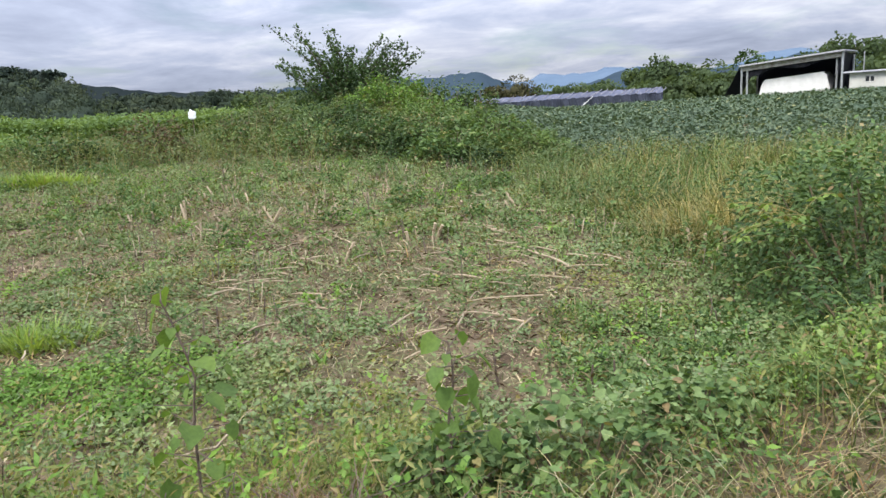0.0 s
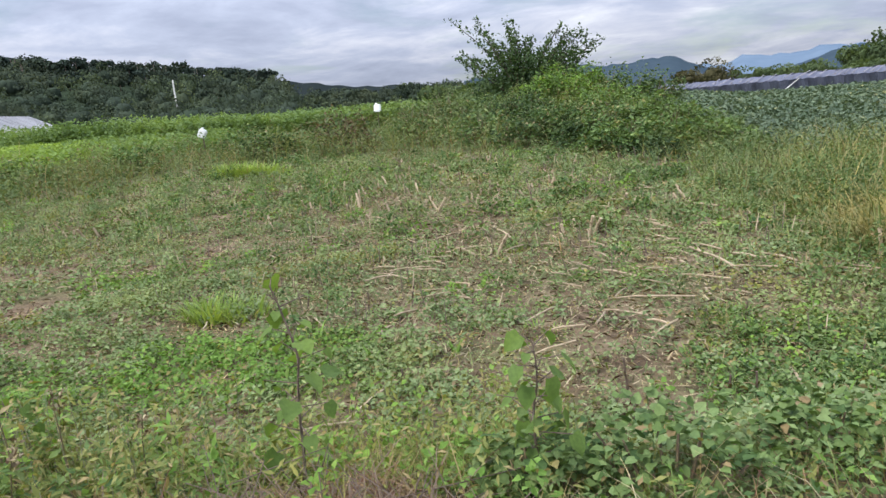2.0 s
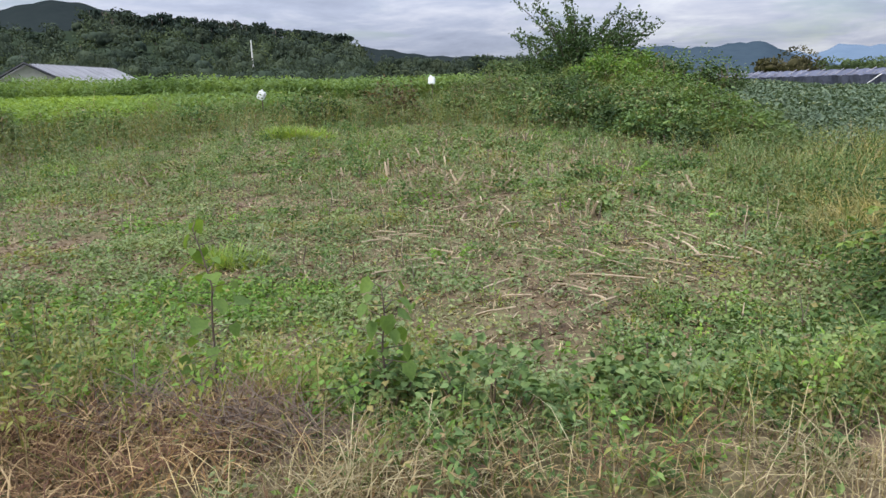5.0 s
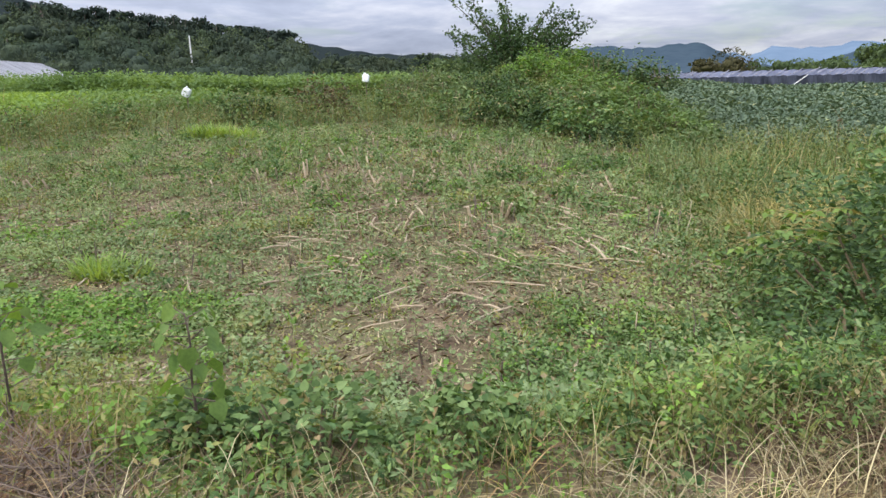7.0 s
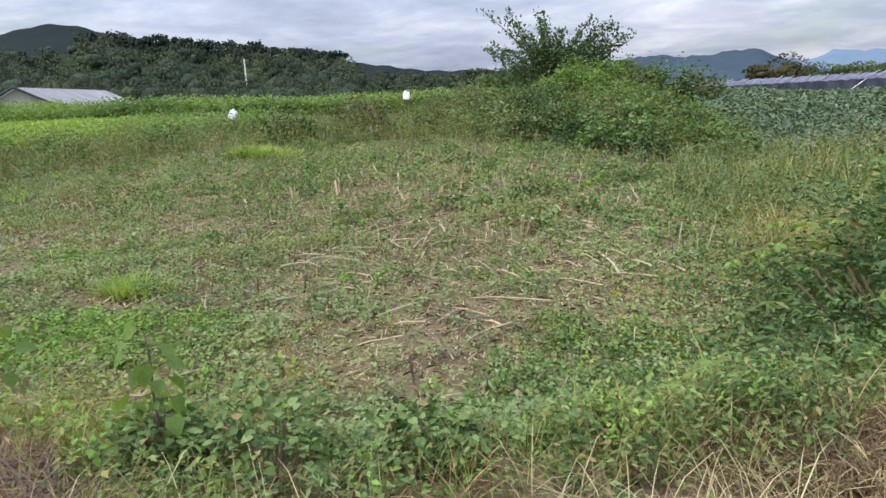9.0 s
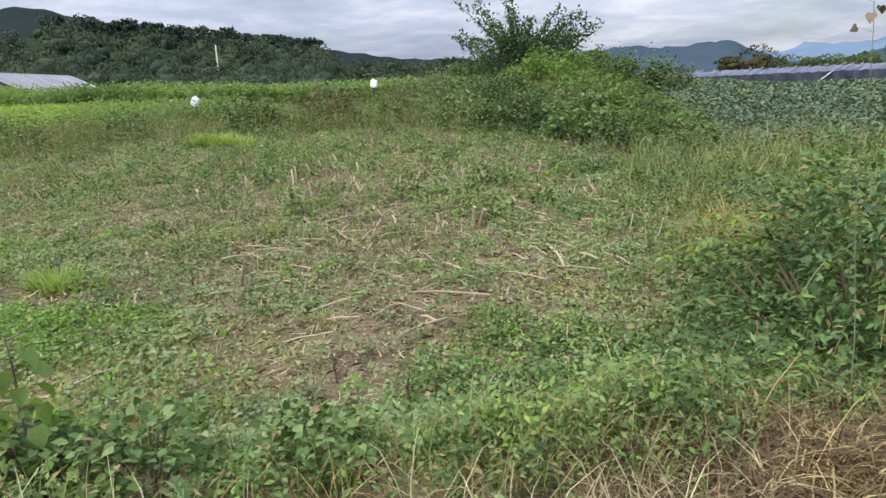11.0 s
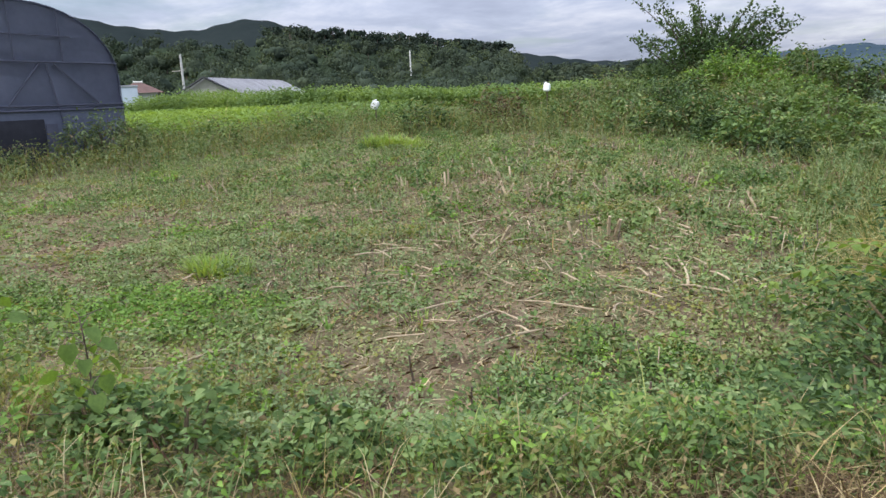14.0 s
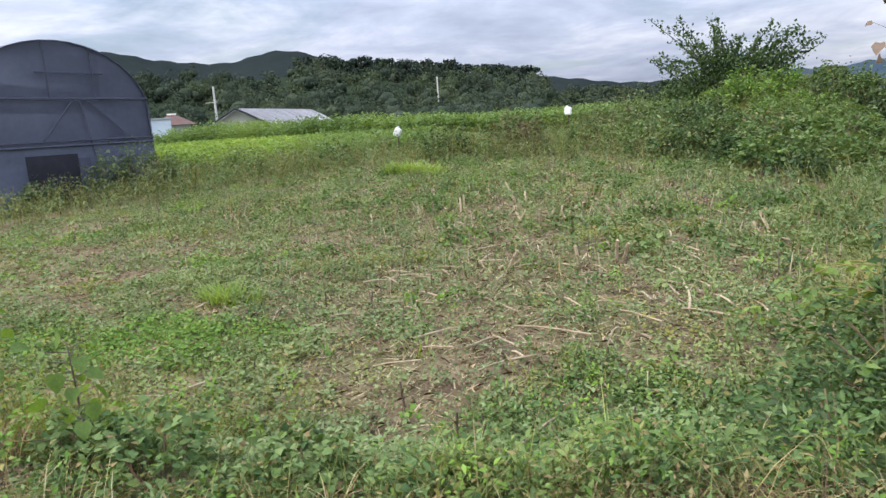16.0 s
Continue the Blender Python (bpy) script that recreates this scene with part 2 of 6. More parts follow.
M_BELT = leaf_material("dull_weed_leaf", (0.120, 0.148, 0.068), (0.158, 0.190, 0.090), (0.205, 0.238, 0.118), (0.20, 0.155, 0.095), 0.14, 0.45, 0.35, 0.9)
M_DULL = leaf_material("grey_green_leaf", (0.090, 0.130, 0.060), (0.128, 0.178, 0.082), (0.175, 0.228, 0.108), None, 0, 0.6, 0.35, 0.9)
M_RUST = leaf_material("rusty_tree_leaf", (0.050, 0.050, 0.027), (0.075, 0.070, 0.036), (0.100, 0.092, 0.046), None, 0, 0.05, 0.2, 1.0)
M_LITTER = leaf_material("straw", (0.12, 0.090, 0.054), (0.25, 0.195, 0.12), (0.43, 0.36, 0.24), (0.15, 0.095, 0.06), 0.25, 2.0, 0.15, 0.8)
M_STEM = plain_material("weed_stem", (0.07, 0.05, 0.03), (0.15, 0.12, 0.06), 9)
M_TWIG = plain_material("dead_brown_twig", (0.085, 0.058, 0.042), (0.22, 0.165, 0.115), 11)
M_POLE = plain_material("weathered_rack_pole", (0.24, 0.23, 0.26), (0.40, 0.39, 0.42), 2.0)
M_BARK = plain_material("bark", (0.045, 0.035, 0.028), (0.12, 0.095, 0.075), 7, bump=0.8)
M_STUB = plain_material("dry_corn_stalk", (0.27, 0.205, 0.130), (0.51, 0.415, 0.285), 14, stretch=(1, 1, 0.2))
M_DARKSTUB = plain_material("weathered_stalk", (0.07, 0.05, 0.04), (0.16, 0.12, 0.09), 14)
M_FALLEN = plain_material("fallen_corn_stalk", (0.23, 0.175, 0.110), (0.45, 0.365, 0.250), 14)
M_NET = plain_material("black_shade_net", (0.150, 0.165, 0.232), (0.205, 0.220, 0.302), 0.8, 0.6, bump=0.15, fine=5)
M_NETLOW = plain_material("doubled_shade_net", (0.075, 0.085, 0.125), (0.115, 0.128, 0.180), 0.8, 0.65, bump=0.2, fine=5)
M_NETBAR = plain_material("netted_bar", (0.065, 0.07, 0.10), (0.09, 0.095, 0.135), 2.0, 0.7)
# near-black net; also the painted dark of the greenhouse doorway
M_NETDARK = plain_material("dark_net_and_shade", (0.014, 0.014, 0.020), (0.030, 0.031, 0.042), 2.0, 0.7)
M_PALESTEM = plain_material("dry_olive_stem", (0.11, 0.11, 0.06), (0.19, 0.19, 0.11), 14)
M_PIPE = plain_material("galvanised_pipe", (0.36, 0.37, 0.38), (0.60, 0.61, 0.62), 8, 0.45, 0.6, 0.1)
M_WHITE = plain_material("white_plastic", (0.72, 0.73, 0.72), (0.84, 0.85, 0.83), 5, 0.45, bump=0.05)
M_TARP = plain_material("white_tarpaulin", (0.66, 0.64, 0.64), (0.82, 0.80, 0.80), 1.5, 0.6, bump=0.4)
M_ROOF = plain_material("grey_sheet_roof", (0.34, 0.34, 0.37), (0.50, 0.50, 0.53), 0.8, 0.5, 0.1, stretch=(1, 0.3, 1))
M_ORANGE = plain_material("faded_red_roof", (0.085, 0.05, 0.045), (0.145, 0.085, 0.075), 1.5, 0.8)
M_WALL = plain_material("pale_render", (0.52, 0.51, 0.47), (0.66, 0.65, 0.60), 1.5, 0.9)
M_BLUEWALL = plain_material("pale_blue_panel", (0.55, 0.62, 0.72), (0.68, 0.73, 0.80), 1.5, 0.6)
M_GLASS = plain_material("dark_window", (0.02, 0.022, 0.026), (0.04, 0.042, 0.05), 3, 0.1, bump=0.0)
M_CONCRETE = plain_material("concrete_pole", (0.46, 0.45, 0.43), (0.62, 0.61, 0.58), 3, 0.9)
M_RUSTMETAL = plain_material("rusty_sheet", (0.16, 0.13, 0.11), (0.42, 0.41, 0.39), 2.5, 0.7)


def distance_material(name, a, b, scale):
    return plain_material(name, a, b, scale, 1.0, bump=0.0, fine=scale * 7, spec=0.0)


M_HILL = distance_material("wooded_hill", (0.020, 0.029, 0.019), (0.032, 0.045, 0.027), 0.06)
# distance haze is put into the base colour of these three
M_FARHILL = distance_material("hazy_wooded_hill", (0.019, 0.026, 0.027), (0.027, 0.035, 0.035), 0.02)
M_MOUNT = distance_material("haze_tinted_mountain", (0.032, 0.050, 0.068), (0.046, 0.066, 0.084), 0.006)
M_FARMOUNT = distance_material("haze_tinted_far_mountain", (0.10, 0.145, 0.205), (0.13, 0.178, 0.240), 0.002)

# ---- the lie of the land ----
rng = np.random.default_rng(11)
# where the plot ends and the weed belt begins, as distance from (-6, 10) by direction in degrees
EDGE_A = np.array([-180, -170, -155, -90, -40, 0, 35, 55, 80, 92, 105, 120, 135, 150, 167, 180])
EDGE_R = np.array([9.9, 10.6, 11.0, 9.0, 9.0, 8.0, 8.2, 8.9, 9.5, 9.6, 10.3, 11.0, 11.6, 10.7, 9.9, 9.9])



def smooth(a, lo, hi):
    k = np.clip((a - lo) / (hi - lo), 0, 1)
    return k * k * (3 - 2 * k)


def verge(x, y):
    """Metres past the edge of the track, towards the plot."""
    return (y - 2.35 - 0.55 * x) * 0.876


def past_plot(x, y):
    """Metres past the plot's far rim."""
    ang = np.degrees(np.arctan2(y - 10, x + 6))
    return np.hypot(x + 6, y - 10) - np.interp(ang, EDGE_A, EDGE_R)


def mound(x, y):
    """The overgrown heap beyond the plot, a ridge from (1.2, 16.5) to (-6, 27)."""
    ax, ay, bx, by = -0.3, 17.7, -6.2, 27.0
    k = np.clip(((x - ax) * (bx - ax) + (y - ay) * (by - ay)) / ((bx - ax) ** 2 + (by - ay) ** 2), 0, 1)
    d = np.hypot(x - ax - k * (bx - ax), y - ay - k * (by - ay))
    return (0.30 + 0.66 * k ** 0.8) * np.exp(-(d / (1.35 + 0.7 * k)) ** 2)


def waves(x, y, f, seed=0.0):
    return (np.sin(x * f + 1.3 + seed) * np.cos(y * f * 0.83 + 0.7 * seed) + 0.6 * np.sin(x * f * 1.9 - y * f * 1.7 + 2.1 * seed) + 0.4 * np.cos(x * f * 3.1 + y * f * 2.3 + seed)) / 2.0


def land(x, y):
    x, y = np.asarray(x, float), np.asarray(y, float)
    h = -0.45 * smooth(verge(x, y), 0.0, 1.5)
    d = np.maximum(0, y - 9 + 0.5 * np.maximum(0, -x - 8))
    a = 0.05 - 0.022 * smooth(x, -3, 4)
    h = h + a * np.minimum(d, 20) + 0.24 * a * np.clip(d - 20, 0, 160)
    h = h + mound(x, y) + 0.035 * waves(x, y, 1.1) * (np.abs(x) < 60)
    return h


# ---- helpers for meshes ----
def mesh_object(name, verts, faces, mats, index=None, smooth_shade=False):
    me = bpy.data.meshes.new(name)
    verts, faces = np.asarray(verts, np.float32), np.asarray(faces, np.int32)
    k = faces.shape[1]
    me.vertices.add(len(verts))
    me.vertices.foreach_set("co", verts.ravel())
    me.loops.add(faces.size)
    me.loops.foreach_set("vertex_index", faces.ravel())
    me.polygons.add(len(faces))
    me.polygons.foreach_set("loop_start", np.arange(len(faces), dtype=np.int32) * k)
    me.polygons.foreach_set("loop_total", np.full(len(faces), k, np.int32))
    for m in mats:
        me.materials.append(m)
    if index is not None:
        me.polygons.foreach_set("material_index", np.asarray(index, np.int32))
    if smooth_shade:
        me.polygons.foreach_set("use_smooth", np.ones(len(faces), bool))
    me.update(calc_edges=True)
    return new(name, me)


def part(name, bm, mat, parent=None, label=""):
    me = bpy.data.meshes.new(name)
    bm.normal_update()
    bm.to_mesh(me)
    bm.free()
    me.materials.append(mat)
    ob = new(name, me)
    if parent is not None:
        ob.parent = parent
    if label:
        ob["label"] = label
    return ob


def empty(name, m, label, category, group=""):
    ob = new(name)
    ob.matrix_world = m
    return tagged(ob, label, category, group)


def box(bm, x0, x1, y0, y1, z0, z1, bevel=0.0):
    made = bmesh.ops.create_cube(bm, size=1, matrix=Matrix.Translation(((x0 + x1) / 2, (y0 + y1) / 2, (z0 + z1) / 2)) @ Matrix.Diagonal((x1 - x0, y1 - y0, z1 - z0, 1)))
    if bevel:
        edges = list({e for v in made["verts"] for e in v.link_edges})
        bmesh.ops.bevel(bm, geom=edges, offset=bevel, segments=2, affect="EDGES")
    return bm


def tube(bm, pts, r0, r1=None, sides=6):
    """A tapered pipe along points."""
    r1 = r0 if r1 is None else r1
    pts = [Vector(p) for p in pts]
    rings = []
    for i, p in enumerate(pts):
        d = (pts[min(i + 1, len(pts) - 1)] - pts[max(i - 1, 0)]).normalized()
        u = d.orthogonal().normalized()
        w = d.cross(u)
        r = r0 + (r1 - r0) * i / (len(pts) - 1)
        rings.append([bm.verts.new(p + (u * math.cos(a) + w * math.sin(a)) * r) for a in (2 * math.pi * k / sides for k in range(sides))])
    for a, b in zip(rings, rings[1:]):
        for k in range(sides):
            bm.faces.new((a[k], a[(k + 1) % sides], b[(k + 1) % sides], b[k]))
    bm.faces.new(rings[0][::-1])
    bm.faces.new(rings[-1])
    return bm


def turned(yaw, pitch, roll):
    """Frames whose y axis points along yaw (from +y to the left) and pitch."""
    cy, sy, cp, sp = np.cos(yaw), np.sin(yaw), np.cos(pitch), np.sin(pitch)
    fwd = np.stack([-sy * cp, cy * cp, sp], -1)
    side = np.stack([cy, sy, 0 * yaw], -1)
    up = np.cross(side, fwd)
    c, s = np.cos(roll)[:, None], np.sin(roll)[:, None]
    return np.stack([c * side + s * up, fwd, c * up - s * side], -1)


LEAF = (np.array([(0, 0, 0), (-0.34, 0.42, 0.07), (0, 0.5, 0), (0.34, 0.42, 0.07), (0, 1, -0.1)]), np.array([(0, 2, 1), (0, 3, 2), (1, 2, 4), (2, 3, 4)]))
NARROW = (np.array([(0, 0, 0), (-0.15, 0.42, 0.04), (0, 0.5, 0), (0.15, 0.42, 0.04), (0, 1, -0.12)]), LEAF[1])
HEART = (np.array([(0, 0, 0), (-0.30, -0.06, 0.05), (-0.45, 0.34, 0.09), (-0.22, 0.74, 0.05), (0, 1.0, -0.1), (0.22, 0.74, 0.05), (0.45, 0.34, 0.09), (0.30, -0.06, 0.05), (0, 0.45, 0)]),
         np.array([(8, 0, 1), (8, 1, 2), (8, 2, 3), (8, 3, 4), (8, 4, 5), (8, 5, 6), (8, 6, 7), (8, 7, 0)]))
LEAF2 = (np.array([(0, 0, 0), (-0.36, 0.45, 0.1), (0, 1, -0.08), (0.36, 0.45, 0.1)]), np.array([(0, 3, 2), (0, 2, 1)]))
OVAL = (LEAF[0] * np.array([0.66, 1, 1]), LEAF[1])
TUFT = (np.array([(-0.3, 0, 0), (0.3, 0.1, 0.05), (0.42, 0.75, 0), (0, 1, -0.12), (-0.42, 0.7, 0.06)]), np.array([(0, 1, 2), (0, 2, 3), (0, 3, 4)]))


def placed(shape, pos, frames, size, wide=1.0):
    """Copies of a small shape, as vertices and faces."""
    v, f = shape
    size = np.broadcast_to(np.asarray(size, float), (len(pos),))
    loc = v[None] * size[:, None, None] * np.stack([np.broadcast_to(wide, size.shape), np.ones(len(pos)), np.ones(len(pos))], -1)[:, None, :]
    verts = np.einsum("nij,nkj->nki", frames, loc) + pos[:, None, :]
    faces = f[None] + (np.arange(len(pos)) * len(v))[:, None, None]
    return verts.reshape(-1, 3), faces.reshape(-1, 3)


def blades(pos, length, yaw, lean, width, bend=0.9):
    """Bent grass blades or straws: tapered strips of three joints."""
    n = len(pos)
    side = np.stack([np.cos(yaw), np.sin(yaw), np.zeros(n)], -1)
    away = np.stack([-np.sin(yaw), np.cos(yaw), np.zeros(n)], -1)
    p, rows, ang = pos.copy(), [], lean.copy()
    for i, w in enumerate((1.0, 0.85, 0.55, 0.0)):
        if w:
            rows += [p - side * (width * w)[:, None], p + side * (width * w)[:, None]]
        else:
            rows.append(p)
        step = (length / 3)[:, None]
        p = p + (away * np.sin(ang)[:, None] + np.array([0, 0, 1.0]) * np.cos(ang)[:, None]) * step
        ang = ang + bend * rng.uniform(0.4, 1.0, n)
    v = np.stack(rows, 1).reshape(-1, 3)
    f = np.array([(0, 1, 3), (0, 3, 2), (2, 3, 5), (2, 5, 4), (4, 5, 6)])
    return v, (f[None] + (np.arange(n) * 7)[:, None, None]).reshape(-1, 3)


def stems(a, b, r):
    """Thin three-sided stalks from a to b."""
    n = len(a)
    d = b - a
    u = np.cross(d, np.array([0.3, 0.9, 0.1]))
    u /= np.linalg.norm(u, axis=1)[:, None] + 1e-9
    w = np.cross(d, u)
    w /= np.linalg.norm(w, axis=1)[:, None] + 1e-9
    r = np.broadcast_to(np.asarray(r, float), (n,))[:, None]
    v = np.stack([e + (u * math.cos(t) + w * math.sin(t)) * r * k for e, k in ((a, 1.0), (b, 0.6)) for t in (0, 2.1, 4.2)], 1).reshape(-1, 3)
    f = np.array([(0, 1, 4), (0, 4, 3), (1, 2, 5), (1, 5, 4), (2, 0, 3), (2, 3, 5), (3, 4, 5)])
    return v, (f[None] + (np.arange(n) * 6)[:, None, None]).reshape(-1, 3)


def joined(name, chunks):
    """One mesh out of (verts, faces, material) chunks."""
    mats, vs, fs, idx, base = [], [], [], [], 0
    for (v, f), m in chunks:
        if m not in mats:
            mats.append(m)
        vs.append(v)
        fs.append(f + base)
        idx.append(np.full(len(f), mats.index(m)))
        base += len(v)
    return mesh_object(name, np.concatenate(vs), np.concatenate(fs), mats, np.concatenate(idx))


def on_land(x, y, dz=0.0):
    return np.stack([x, y, land(x, y) + dz], -1)


def leafy(base, height, count, size, spread, shape=LEAF, low=0.15, tilt=0.45, wide=1.0):
    """Leaves round the stalks of upright plants."""
    n = len(base)
    idx = np.repeat(np.arange(n), count)
    k = len(idx)
    u = rng.uniform(low, 1.0, k)
    az = rng.uniform(0, 2 * np.pi, k)
    out_ = spread[idx] * rng.uniform(0.05, 1.0, k) * (1.15 - 0.7 * u)
    p = base[idx] + np.stack([-np.sin(az) * out_, np.cos(az) * out_, height[idx] * u], -1)
    fr = turned(az + rng.normal(0, 0.5, k), rng.normal(0.05, tilt, k), rng.normal(0, 0.5, k))
    s = size * rng.uniform(0.6, 1.3, k)
    return placed(shape, p, fr, s, wide)


def scatter(n, x0, x1, y0, y1, keep):
    """Places in a rectangle, kept with the chance that keep(x, y) gives."""
    x, y = rng.uniform(x0, x1, n), rng.uniform(y0, y1, n)
    ok = rng.uniform(0, 1, n) < keep(x, y)
    return x[ok], y[ok]


# ---- ground, hills, distance ----
def build_ground():
    gx = np.concatenate([-np.geomspace(4400, 32, 40), np.arange(-31.5, 14.1, 0.5), np.geomspace(14.5, 4400, 44)])
    gy = np.concatenate([-np.geomspace(4400, 9, 30), np.arange(-8.5, 36.1, 0.5), np.geomspace(36.8, 4400, 44)])
    X, Y = np.meshgrid(gx, gy)
    Z = land(X, Y) - 0.02
    n, m = len(gx), len(gy)
    i = (np.arange(m - 1)[:, None] * n + np.arange(n - 1)[None]).ravel()
    ob = mesh_object("ground", np.stack([X, Y, Z], -1).reshape(-1, 3), np.stack([i, i + 1, i + n + 1, i + n], -1), [M_SOIL], smooth_shade=True)
    tagged(ob, "dry brown farm soil under weeds and litter", "ground", kind="structure")


def ridge(name, label, mat, az0, az1, r0, r1, top, rough, seed, z0=0.0, steps=160):
    """A hill or mountain: a band of slope from distance r0 up to its crest at r1, and down behind. top(az): the crest's angle above the eye in degrees."""
    az = np.linspace(az0, az1, steps)
    rows = []
    crest = 1.5 + r1 * np.tan(np.radians(top(az)))
    for k, share in enumerate((-0.02, 0.12, 0.3, 0.5, 0.7, 0.88, 1.0, 0.85, 0.4)):
        r = r0 + (r1 - r0) * min(k, 6) / 6 + max(0, k - 6) * (r1 - r0) * 0.3
        z = z0 + (crest - z0) * share + rough * (r1 - r0) * 0.05 * np.array([noise.noise((a * 0.22 + seed, k * 0.8, seed)) for a in az]) * min(k, 5) / 5
        rows.append(np.stack([-np.sin(np.radians(az)) * r, np.cos(np.radians(az)) * r, z], -1))
    n = len(az)
    i = (np.arange(len(rows) - 1)[:, None] * n + np.arange(n - 1)[None]).ravel()
    ob = mesh_object(name, np.concatenate(rows), np.stack([i + 1, i, i + n, i + n + 1], -1), [mat], smooth_shade=True)
    return tagged(ob, label, "backdrop", kind="structure")


def bumps(az, base, *hills):
    v = np.full(np.shape(az), float(base))
    for c, w, h in hills:
        v = v + h * np.exp(-((az - c) / w) ** 2)
    return v


def wood_crest(az):
    """Crest of the wooded slope, without its trees."""
    return np.interp(az, [24, 28, 32, 33.6, 36, 40, 47, 52, 62, 75], [0.5, 0.7, 1.2, 2.75, 3.0, 3.45, 4.2, 4.55, 4.6, 4.6])


def build_distance():
    ridge("backdrop_far_mountains", "far mountain range tinted pale blue for haze, under clouds", M_FARMOUNT, -60, 40, 3000, 4000,
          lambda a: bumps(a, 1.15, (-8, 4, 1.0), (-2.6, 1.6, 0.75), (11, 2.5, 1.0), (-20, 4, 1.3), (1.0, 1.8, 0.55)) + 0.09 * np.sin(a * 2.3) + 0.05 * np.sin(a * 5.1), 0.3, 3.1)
    ridge("backdrop_mountains", "dark wooded mountains tinted blue-green for haze", M_MOUNT, -50, 19, 1400, 2000,
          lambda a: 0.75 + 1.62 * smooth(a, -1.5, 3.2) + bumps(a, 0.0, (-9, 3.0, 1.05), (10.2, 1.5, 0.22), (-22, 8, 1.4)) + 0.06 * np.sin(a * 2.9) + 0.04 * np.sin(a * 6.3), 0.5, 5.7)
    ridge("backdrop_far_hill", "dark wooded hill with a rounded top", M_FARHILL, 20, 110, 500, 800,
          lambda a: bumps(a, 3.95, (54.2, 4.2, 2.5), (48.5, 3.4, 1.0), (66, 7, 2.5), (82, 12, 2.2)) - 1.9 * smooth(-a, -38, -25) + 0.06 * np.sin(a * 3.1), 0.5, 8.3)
    ridge("backdrop_wooded_slope", "slope under dark mixed woods", M_HILL, 10, 112, 120, 300, wood_crest, 0.4, 2.2)
    ridge("backdrop_low_rise", "low wooded rise behind the crops", M_HILL, 12, 40, 160, 260, low_crest, 0.2, 4.4)
    ridge("backdrop_east_hill", "green wooded hill behind the shed", M_HILL, -70, -22, 150, 260, lambda a: 0.6 + 4.5 * smooth(-a, 23, 40), 0.4, 6.1)


def crown(c, rx, rz, n, size):
    """Leaf clumps over an uneven crown of several lobes."""
    lobes = rng.normal(0, 0.5, (5, 3)) * np.array([rx, rx, rz]) * 0.9
    rad = rng.uniform(0.45, 0.8, 5)
    k = rng.integers(0, 5, n)
    d = rng.normal(0, 1, (n, 3))
    d /= np.linalg.norm(d, axis=1)[:, None]
    d *= (rng.uniform(0.55, 1.0, n) ** 0.5)[:, None]
    p = np.asarray(c) + lobes[k] + d * rad[k][:, None] * np.array([rx, rx, rz])
    fr = turned(np.arctan2(-d[:, 0], d[:, 1]) + rng.normal(0, 0.6, n), np.arcsin(np.clip(d[:, 2] / np.linalg.norm(d, axis=1), -1, 1)) - np.pi / 2 + rng.normal(0, 0.28, n), rng.normal(0, 0.28, n))
    return placed(TUFT, p, fr, size * rng.uniform(0.6, 1.3, n))


CORE = None


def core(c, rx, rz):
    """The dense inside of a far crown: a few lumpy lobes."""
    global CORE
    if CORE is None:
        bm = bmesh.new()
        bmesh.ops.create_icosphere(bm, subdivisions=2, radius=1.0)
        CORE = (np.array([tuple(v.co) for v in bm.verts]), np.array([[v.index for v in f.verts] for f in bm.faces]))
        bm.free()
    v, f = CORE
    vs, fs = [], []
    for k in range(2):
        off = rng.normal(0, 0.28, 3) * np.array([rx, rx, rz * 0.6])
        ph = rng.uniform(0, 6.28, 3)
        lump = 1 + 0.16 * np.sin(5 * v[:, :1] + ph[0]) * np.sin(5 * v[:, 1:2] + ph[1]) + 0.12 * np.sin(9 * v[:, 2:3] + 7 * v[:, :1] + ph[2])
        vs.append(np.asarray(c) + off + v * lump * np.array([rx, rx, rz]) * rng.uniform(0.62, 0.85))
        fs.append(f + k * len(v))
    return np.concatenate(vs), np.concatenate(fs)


def low_crest(az):
    return 0.2 + 1.25 * smooth(az, 12.5, 17) + 0.06 * np.sin(az * 0.9) + 0.30 * smooth(az, 26, 33)


def wood_height(az, r):
    crest = 1.5 + 300 * np.tan(np.radians(wood_crest(az)))
    return crest * np.interp((r - 120) / 180, np.arange(7) / 6, (-0.02, 0.12, 0.3, 0.5, 0.7, 0.88, 1.0))


